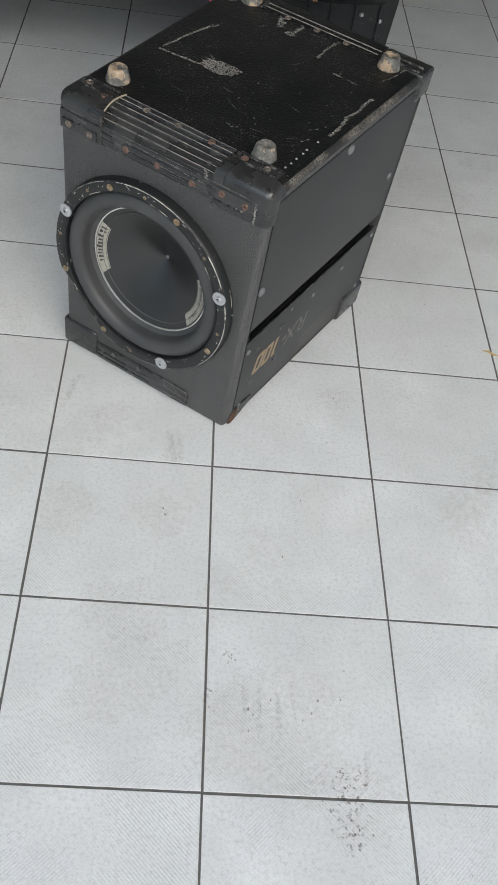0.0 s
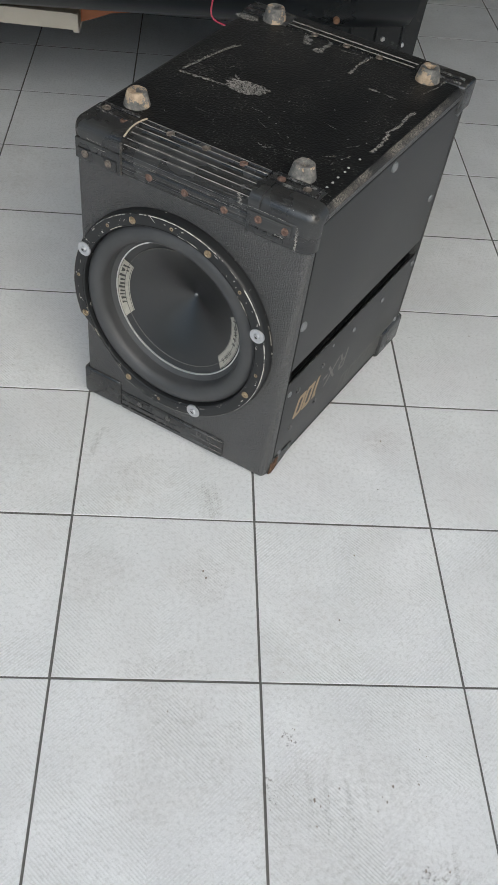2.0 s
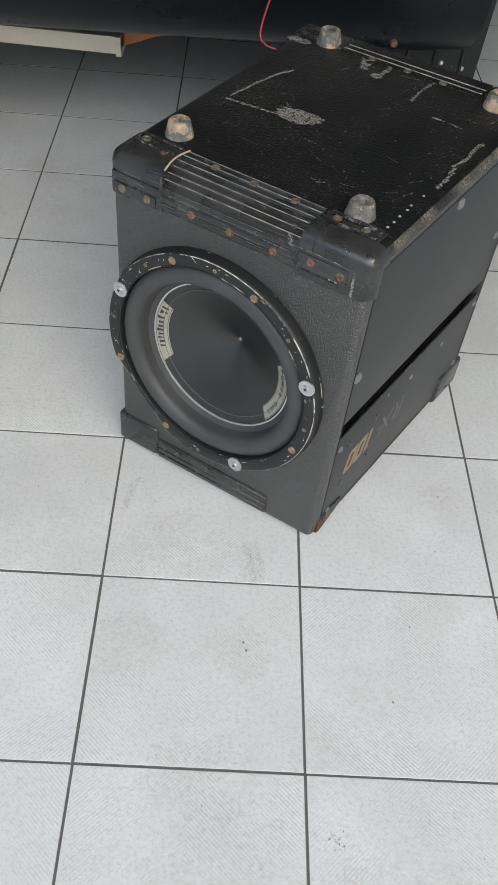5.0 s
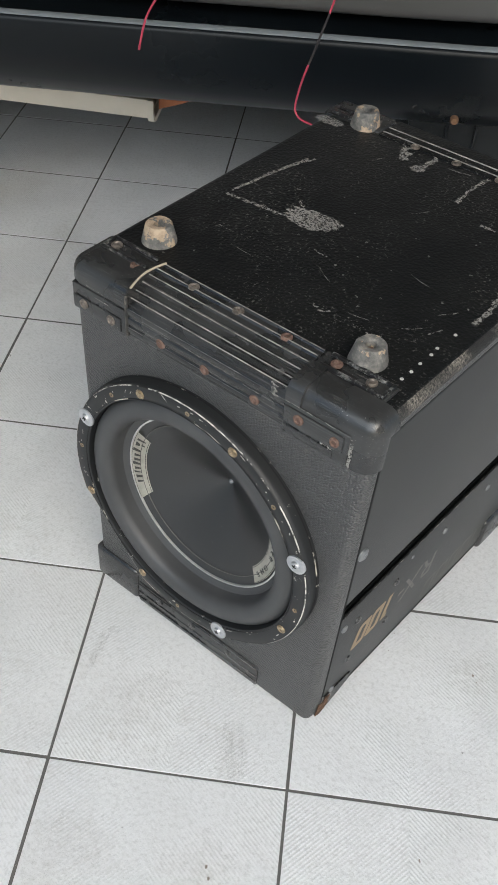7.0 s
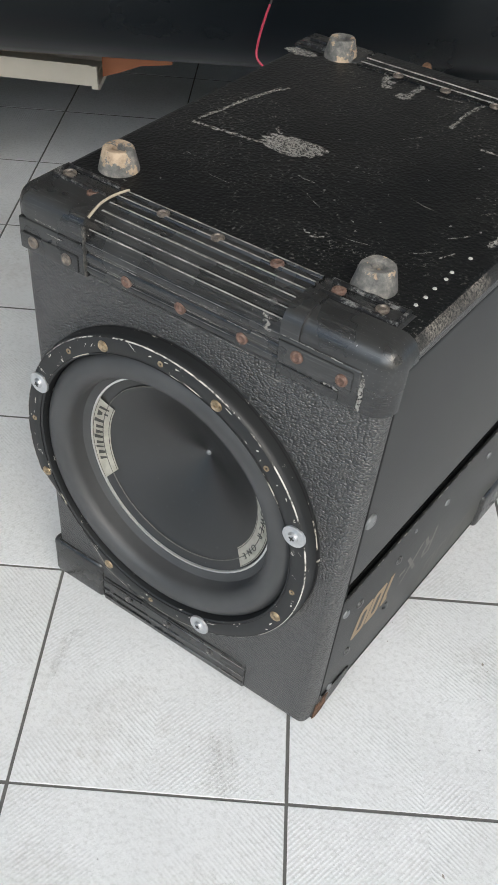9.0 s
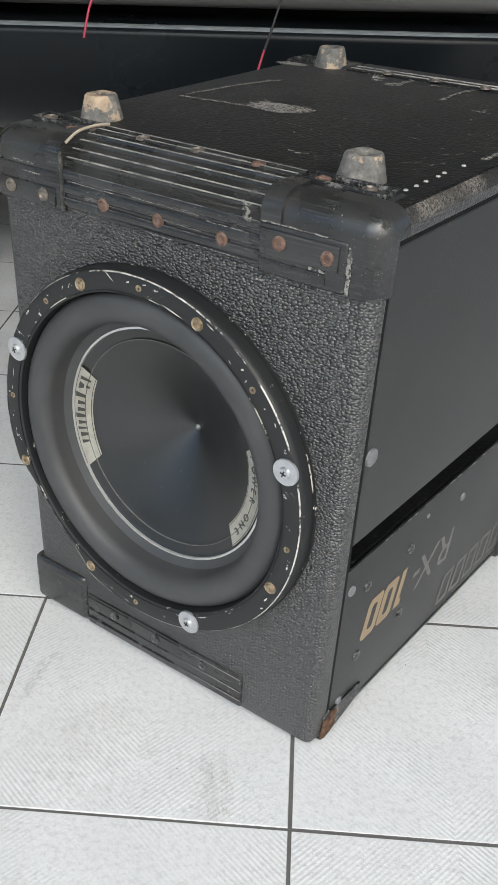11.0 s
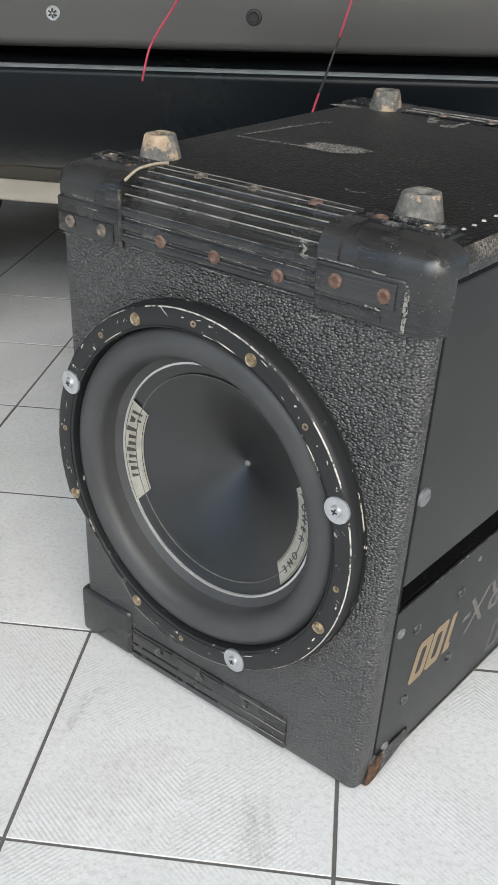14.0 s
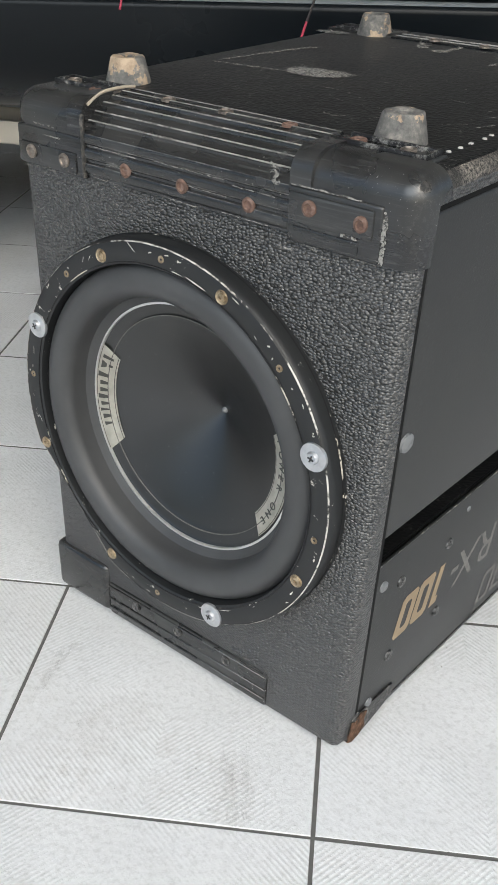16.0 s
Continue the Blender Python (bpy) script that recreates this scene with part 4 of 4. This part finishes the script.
def arc_plate(a0, a1, r0, r1, h0, h1, material, parent, name, skew_end=6.0, label=""):
    bm = bmesh.new()
    n = 22
    rows = []
    for i in range(n + 1):
        t = i / n
        ai, ao = a0 + skew_end + (a1 - a0 - 2 * skew_end) * t, a0 + (a1 - a0) * t
        rows.append([bm.verts.new((r * math.cos(radians(a)), -h, r * math.sin(radians(a)))) for r, a, h in ((r0, ai, h0), (r1, ao, h1))])
    for a, b in zip(rows, rows[1:]):
        bm.faces.new((a[0], a[1], b[1], b[0]))
    got = bmesh.ops.solidify(bm, geom=bm.faces[:], thickness=0.0008)
    return wpart(name, bm, material, label, parent)


plate_a = arc_plate(152, 210, 0.0990, 0.1186, -0.0412, -0.0334, M["silver"], cone, "name_plate", 4, "silver name plate with dark print")
plate_b = arc_plate(-42, 20, 0.0968, 0.1162, -0.0418, -0.0352, M["silver"], cone, "name_plate", 4, "silver name plate with dark lettering")
arc_plate(157.0, 159.2, 0.1035, 0.1140, -0.0378, -0.0338, M["grey_ink"], plate_a, "printed_mark", 0.4)
arc_plate(160.6, 165.2, 0.1090, 0.1140, -0.0358, -0.0338, M["grey_ink"], plate_a, "printed_mark", 1.2)
arc_plate(161.6, 163.4, 0.1030, 0.1070, -0.0380, -0.0364, M["grey_ink"], plate_a, "printed_mark", 0.2)
for a, w, tall in ((169.0, 2.9, 0.0100), (173.4, 2.5, 0.0068), (177.5, 2.5, 0.0068), (181.4, 2.6, 0.0095), (185.2, 2.2, 0.0068), (188.7, 1.7, 0.0088), (192.2, 2.5, 0.0068), (196.2, 2.0, 0.0068)):
    arc_plate(a - w / 2, a + w / 2, 0.1060, 0.1060 + tall, -0.0368, -0.0334, M["grey_ink"], plate_a, "printed_bar", 0.5)
for p, a0, a1, r, h in ((plate_a, 152, 210, 0.1000, -0.0402), (plate_b, -42, 20, 0.0978, -0.0409)):
    arc_plate(a0 + 1.2, a1 - 1.2, r, r + 0.0006, h, h + 0.0002, M["ink"], p, "border", 3.8)
    arc_plate(a0 + 1.2, a1 - 1.2, r + 0.0170, r + 0.0175, h + 0.0064, h + 0.0066, M["ink"], p, "border", 0.0)
for n, ch in enumerate("POWER ONE"):
    if ch == " ":
        continue
    a = radians(13.5 - n * 5.9)
    bm = letters(ch, 0.0098, 0.0003)
    r, h = 0.1068, 0.0368
    out, tang = Vector((math.cos(a), 0, math.sin(a))), Vector((math.sin(a), 0, -math.cos(a)))
    up = Vector((0, -1, 0))
    out_t = (out + up * 0.32).normalized()
    nrm = tang.cross(out_t)
    mat = Matrix((tang, out_t, nrm)).transposed().to_4x4()
    mat.translation = out * r + up * -h
    bmesh.ops.transform(bm, matrix=mat, verts=bm.verts)
    wpart("letter", bm, M["grey_ink"], "", plate_b, False)

for d in (17.5, 156, 291):
    a = radians(d)
    bm = lathe([(0, 0.0045), (0.0045, 0.0042), (0.0055, 0.0022), (0.0056, 0.0016), (0.0120, 0.0015), (0.0123, 0.0004), (0.0123, -0.001), (0, -0.001)], 28, "y", (0.1715 * math.cos(a), 0, 0.1715 * math.sin(a)))
    washer = wpart("washer_screw", bm, M["zinc"], "zinc screw on a wide washer")
    for k in (0, 90):
        s = block((-0.0028, -0.0051, -0.0006), (0.0028, -0.0040, 0.0006))
        bmesh.ops.transform(s, matrix=Matrix.Rotation(radians(k + d), 4, "Y"), verts=s.verts)
        for v in s.verts:
            v.co += Vector((0.1715 * math.cos(a), 0, 0.1715 * math.sin(a)))
        wpart("slot", s, M["ink"], "", washer)
for d in (112, 66, -25, -115, -160):
    a = radians(d)
    wpart("insert", lathe([(0, 0.0002), (0.0012, 0.0004), (0.0016, 0.0016), (0.0036, 0.0012), (0.0040, 0.0000), (0.0046, 0.0002), (0.0056, 0.0010), (0.0064, -0.0005), (0.0064, -0.003)], 22, "y", (0.1705 * math.cos(a), 0, 0.1705 * math.sin(a))), M["brass"], "worn brass insert")
for d in (88, 175, -93, -8, 42, 130):
    a = radians(d)
    wpart("small_hole", lathe([(0.0010, 0.0002), (0.0020, 0.0008), (0.0030, 0.0007), (0.0032, -0.001)], 14, "y", (0.171 * math.cos(a), 0, 0.171 * math.sin(a))), M["brass"])

# ---- vehicle behind ----
car = tagged(new("car"), "rear of a black car with grey tailgate, parked on tiles", "car")
car.location = (-0.6, 2.2, 0)


def cpart(name, bm, material, label="", parent=car, smooth=True):
    for v in bm.verts:
        v.co -= Vector((-0.6, 2.2, 0))
    return part(name, bm, material, parent, label, smooth)


def bumper_bend(x, y, z):
    back = 0.05 * max(0.0, (x - 0.15) / 0.25) ** 2
    back += 0.010 * max(0.0, (-0.3 - x)) ** 1.5
    drop = -0.012 * max(0.0, -x - 0.15)
    step = 0.0
    if z < 0.392 and x > -0.115:
        step = 0.022
    return y + back, z + 0.007 + 0.014 * x + step


bump_profile = [(1.06, 0.580), (1.00, 0.575), (0.952, 0.571), (0.943, 0.5695), (0.937, 0.566), (0.934, 0.561), (0.9335, 0.556), (0.936, 0.545), (0.944, 0.515), (0.958, 0.485), (0.983, 0.450), (1.020, 0.418), (1.065, 0.396), (1.100, 0.386), (1.112, 0.383), (1.118, 0.386), (1.125, 0.40), (1.125, 0.43), (1.06, 0.50)]
cpart("bumper", extrude_along_x(bump_profile, -1.36, 0.325, 70, bumper_bend), M["paint"], "glossy black rear bumper")
# added strip that carries the ledge's highlight in its colour
lip = [(0.9470, 0.5722), (0.9432, 0.5716), (0.9376, 0.5692), (0.9364, 0.5672), (0.9372, 0.5666), (0.9400, 0.5688), (0.9470, 0.5706)]
cpart("bumper_trim", extrude_along_x(lip, -1.355, 0.322, 60, bumper_bend), M["sky_highlight"], "pale strip painted as the sky's highlight along the bumper's edge")
gate = [(0.972, 0.603), (0.964, 0.608), (0.960, 0.618), (0.962, 0.70), (0.975, 0.85), (1.02, 1.0), (1.10, 1.10), (1.2, 1.10), (1.2, 0.601)]
tailgate = cpart("tailgate", extrude_along_x(gate, -1.33, 0.36, 40, lambda x, y, z: (y + 0.03 * max(0, x) ** 2 * 6, z + 0.016 * x)), M["panel"], "satin grey tailgate panel")
side_view = [(1.13, 0.46), (1.13, 1.06), (1.24, 1.10), (1.52, 1.40), (1.75, 1.45), (2.9, 1.46), (3.2, 1.40), (3.75, 1.02), (4.45, 0.88), (4.6, 0.70), (4.6, 0.46)]
bm = extrude_along_x(side_view, -1.33, 0.36)
bmesh.ops.bevel(bm, geom=bm.edges[:], offset=0.03, segments=2, profile=0.5, affect="EDGES")
cpart("body", bm, M["paint"], "dark car body")
for x, z, mat, r in ((-0.198, 0.648, "plug", 0.0115), (0.212, 0.652, "plug", 0.0115)):
    cpart("plug", lathe([(0, 0.0025), (r * 0.55, 0.003), (r * 0.62, 0.0018), (r * 0.8, 0.0022), (r, 0.0012), (r * 1.05, 0), (r * 1.05, -0.01)], 24, "y", (x, 0.9605, z)), M[mat], "round black rubber plug", tailgate)
bolt = cpart("bolt", lathe([(0, 0.004), (0.005, 0.004), (0.006, 0.002), (0.0095, 0.0022), (0.0112, 0.001), (0.0112, -0.01)], 24, "y", (-0.508, 0.9605, 0.643)), M["zinc"], "silver bolt", tailgate)
for k in range(6):
    s = block((-0.0012, -0.0052, 0.0018), (0.0012, -0.003, 0.0070))
    bmesh.ops.transform(s, matrix=Matrix.Rotation(radians(60 * k), 4, "Y"), verts=s.verts)
    for v in s.verts:
        v.co += Vector((-0.508, 0.9605, 0.643))
    cpart("notch", s, M["ink"], "", bolt)
flap = cpart("mud_flap", prism([(0.10, 0.03), (0.363, 0.03), (0.373, 0.15), (0.400, 0.56), (0.10, 0.56)], -1.215, 0.02, "y"), M["flap"], "black ribbed flap with pale screws")
for x in (0.17, 0.225, 0.285, 0.345):
    cpart("rib", block((x, 1.190, 0.05), (x + 0.006, 1.196, 0.48), 0.002, 1), M["flap"], "", flap)
for x, z in ((0.305, 0.335), (0.352, 0.325)):
    cpart("screw", lathe([(0, 0.004), (0.004, 0.003), (0.006, 0), (0.006, -0.004)], 14, "y", (x, 1.195, z)), M["zinc"], "", flap)

cpart("rusty_bracket", lathe([(0, 0.010), (0.005, 0.010), (0.007, 0.007), (0.007, 0.0)], 20, "y", (0.152, 0.945, 0.464)), M["orange_rust"], "rusty bolt head")
for x in (0.13, -1.10):
    for y in (1.78, 4.02):
        tyre = lathe([(0.17, -0.09), (0.27, -0.095), (0.292, -0.08), (0.298, 0.0), (0.292, 0.08), (0.27, 0.095), (0.17, 0.09)], 40, closed=True)
        rim = lathe([(0, -0.05), (0.06, -0.06), (0.15, -0.06), (0.172, -0.085), (0.172, 0.085), (0.15, 0.06), (0.06, 0.06), (0, 0.05)], 40)
        for w in (tyre, rim):
            bmesh.ops.transform(w, matrix=Matrix.Translation((x, y, 0.298)) @ Matrix.Rotation(radians(90), 4, "Y"), verts=w.verts)
        wheel = cpart("tyre", tyre, M["flap"], "black rubber tyre")
        cpart("rim", rim, M["dull_zinc"], "grey wheel rim", wheel)
# cream trough under the car
trough = tagged(new("trough"), "cream plastic trough lying under the car", "trough")
trough.location = (-0.8, 1.27, 0)
prof = [(1.225, 0.325), (1.226, 0.300), (1.236, 0.283), (1.255, 0.276), (1.34, 0.276), (1.355, 0.285), (1.358, 0.325), (1.350, 0.325), (1.346, 0.292), (1.25, 0.286), (1.236, 0.300), (1.234, 0.325)]
bm = extrude_along_x(prof, -1.55, -0.415, 12, lambda x, y, z: (y, z + 0.028 * max(0, -x - 0.42)))
for v in bm.verts:
    v.co -= Vector((-0.8, 1.27, 0))
part("channel", bm, M["cream"], trough, "cream plastic channel")
bm = extrude_along_x([(y + (0.004 if y > 1.29 else -0.004), z + (-0.004 if z < 0.3 else 0)) for y, z in prof], -0.416, -0.404, 1)
for v in bm.verts:
    v.co -= Vector((-0.8, 1.27, 0))
part("lip", bm, M["cream"], trough, "rolled end lip")
bm = prism([(-0.402, 0.330), (-0.402, 0.290), (-0.37, 0.300), (-0.33, 0.315), (-0.27, 0.322), (-0.27, 0.330)], -1.32, 0.05, "y")
for v in bm.verts:
    v.co -= Vector((-0.8, 1.27, 0))
part("bracket", bm, M["orange"], trough, "rusty orange bracket")
bm = block((-0.9, 1.24, 0.0), (-0.84, 1.34, 0.285), 0.004, 2)
for v in bm.verts:
    v.co -= Vector((-0.8, 1.27, 0))
part("stand", bm, M["cream"], trough)

# ---- loose wires ----
def wire(runs, label):
    root = tagged(new("wire"), label, "wire")
    for points, mat in runs:
        tube("strand", points, 0.0017, M[mat], root)
    return root


wire([([(-0.262, 0.945, 0.80), (-0.275, 0.915, 0.72), (-0.300, 0.865, 0.664), (-0.333, 0.858, 0.617), (-0.341, 0.851, 0.590), (-0.346, 0.848, 0.563)], "red_wire")], "loose red wire end hanging beside the bumper")
wire([([(-0.022, 0.95, 0.80), (-0.038, 0.91, 0.73), (-0.053, 0.88, 0.678), (-0.066, 0.88, 0.630)], "red_wire"),
      ([(-0.066, 0.88, 0.630), (-0.074, 0.878, 0.605), (-0.083, 0.875, 0.575), (-0.090, 0.874, 0.555)], "black_wire"),
      ([(-0.090, 0.874, 0.555), (-0.098, 0.872, 0.53), (-0.104, 0.87, 0.50), (-0.105, 0.866, 0.485), (-0.095, 0.86, 0.474), (-0.074, 0.85, 0.472), (-0.03, 0.84, 0.46), (0.02, 0.83, 0.30), (0.04, 0.83, 0.012)], "red_wire")], "red and black wire hanging from the car behind the cabinet")

# ---- stains on the floor ----
def floor_mark(name, cx, cy, rx, ry, turn, mat, label, n=40):
    bm = bmesh.new()
    vs = []
    for i in range(n):
        a = 2 * math.pi * i / n
        r = 0.75 + 0.45 * rng.random()
        x, y = rx * r * math.cos(a), ry * r * math.sin(a)
        c, s = math.cos(turn), math.sin(turn)
        vs.append(bm.verts.new((cx + c * x - s * y, cy + s * x + c * y, 0.0012)))
    mid = bm.verts.new((cx, cy, 0.0012))
    for i in range(n):
        bm.faces.new((vs[i], vs[(i + 1) % n], mid))
    ob = new(name, mesh_of(bm, name, M[mat], False))
    return tagged(ob, label, "stain", "stains on the floor", "stuff")


FLECKS = [(0.035, -0.386, 0.020, 9), (0.057, -0.456, 0.045, 26), (0.109, -0.462, 0.035, 18), (0.165, -0.473, 0.030, 16), (0.206, -0.447, 0.05, 16), (0.215, -0.574, 0.028, 34), (0.205, -0.65, 0.045, 18), (-0.011, -0.46, 0.015, 8), (0.155, -0.06, 0.10, 8), (0.239, 0.211, 0.03, 6), (0.38, 0.43, 0.09, 8), (-0.089, -0.119, 0.03, 6), (-0.132, -0.323, 0.02, 6), (0.419, -0.495, 0.05, 6), (-0.16, -0.02, 0.08, 3), (0.64, 0.75, 0.06, 8), (-0.45, 0.2, 0.12, 8), (0.14, 0.237, 0.04, 5), (-0.15, 0.08, 0.10, 4), (0.10, -0.25, 0.12, 8)]


def fleck_field(cx, cy, spread, count):
    """A spill of small dark flecks, long in the line of sweeping."""
    bm = bmesh.new()
    for _ in range(int(count * 0.42)):
        x, y = rng.gauss(cx, spread * 0.5), rng.gauss(cy, spread * 0.6)
        r = 0.0006 + 0.0019 * rng.random() ** 3
        vs = [bm.verts.new((x + r * (0.4 + 0.6 * rng.random()) * math.cos(a), y + r * (0.5 + 1.1 * rng.random()) * math.sin(a), 0.0010)) for a in np.linspace(0, 2 * math.pi, 8)[:-1]]
        bm.faces.new(vs)
    ob = new("dirt_flecks", mesh_of(bm, "dirt_flecks", M["fleck"], False))
    tagged(ob, "scattered dark dirt flecks on the tiles", "dirt", "dirt on the floor", "stuff")


for row in FLECKS:
    fleck_field(*row)
for x, y, rx, ry, turn in ((0.215, -0.578, 0.030, 0.026, 0.3), (0.212, -0.63, 0.028, 0.05, 0.1), (0.036, -0.385, 0.012, 0.012, 0.0), (0.008, -0.46, 0.010, 0.018, 0.2)):
    floor_mark("stain", x, y, rx, ry, turn, "grime", "dark greasy stain ground into the tile")
for x, y, rx, ry, turn in ((-0.280, 0.158, 0.0050, 0.040, -0.10), (-0.273, 0.172, 0.0035, 0.022, -0.2), (-0.262, 0.200, 0.010, 0.007, 0.2), (-0.078, 0.040, 0.008, 0.045, 0.25), (-0.064, 0.050, 0.004, 0.040, 0.1), (0.060, -0.46, 0.004, 0.035, 0.05), (0.082, -0.47, 0.004, 0.045, 0.0), (0.112, -0.475, 0.005, 0.040, 0.05), (0.135, -0.45, 0.004, 0.03, 0.1), (0.24, -0.56, 0.004, 0.03, 0.0)):
    floor_mark("rub_mark", x, y, rx, ry, turn, "rub", "long grey rub mark on the tile")
for x, y, rx, ry, turn in ((-0.076, 0.041, 0.022, 0.045, 0.1), (-0.089, -0.119, 0.05, 0.05, 0.4), (-0.14, -0.31, 0.08, 0.06, 0.1), (-0.12, -0.42, 0.10, 0.07, 0.5), (0.1, -0.5, 0.12, 0.10, 0.0), (0.22, -0.6, 0.07, 0.07, 0.4), (-0.25, -0.12, 0.06, 0.05, 0.2), (0.24, 0.20, 0.04, 0.03, 0.0), (0.66, 0.78, 0.07, 0.05, 0.0), (0.7, 1.14, 0.06, 0.03, 0.0), (-0.20, 0.10, 0.05, 0.03, 0.8)):
    floor_mark("smudge", x, y, rx, ry, turn, "smudge", "faint brown scuff on the tile")
leaf = bmesh.new()
vs = [leaf.verts.new((0.596 + dx, 0.377 + dy, 0.003 + dz)) for dx, dy, dz in ((-0.02, 0.008, 0), (-0.004, 0.007, 0.003), (0.006, 0.0, 0.002), (0.022, -0.006, 0), (0.004, -0.006, 0.001), (-0.006, 0.001, 0.002))]
leaf.faces.new(vs)
tagged(new("dry_leaf", mesh_of(leaf, "dry_leaf", M["leaf"], False)), "small dry yellow leaf scrap lying on tiles", "leaf")

# ---- floor tiles ----
def tile_mesh():
    h = (TILE - JOINT) / 2
    bm = block((-h, -h, -0.006), (h, h, 0.0))
    top = [e for e in bm.edges if all(abs(v.co.z) < 1e-6 for v in e.verts)]
    bmesh.ops.bevel(bm, geom=top, offset=0.0009, segments=1, affect="EDGES")
    return mesh_of(bm, "tile", M["tile"])


tile_data = tile_mesh()
near = [(i, j) for i in range(-6, 8) for j in range(-3, 17)]
for i, j in near:
    t = new("tile", tile_data)
    t.parent = floor
    t.location = ((i + 0.5) * TILE + (rng.random() - 0.5) * 0.0008, (j + 0.5) * TILE + (rng.random() - 0.5) * 0.0008, -0.0004 * rng.random())
far = bmesh.new()
for i in range(-12, 12):
    for j in range(-4, 18):
        if (i, j) in set(near):
            continue
        h, x, y = (TILE - JOINT) / 2, (i + 0.5) * TILE, (j + 0.5) * TILE
        vs = [far.verts.new((x + a * h, y + b * h, c)) for c in (-0.006, 0.0) for a, b in ((-1, -1), (1, -1), (1, 1), (-1, 1))]
        for q in ((4, 5, 6, 7), (0, 1, 5, 4), (1, 2, 6, 5), (2, 3, 7, 6), (3, 0, 4, 7)):
            far.faces.new([vs[k] for k in q])
ob = part("far_tiles", far, M["tile"], floor, smooth=False)
tagged(ob, kind="stuff")
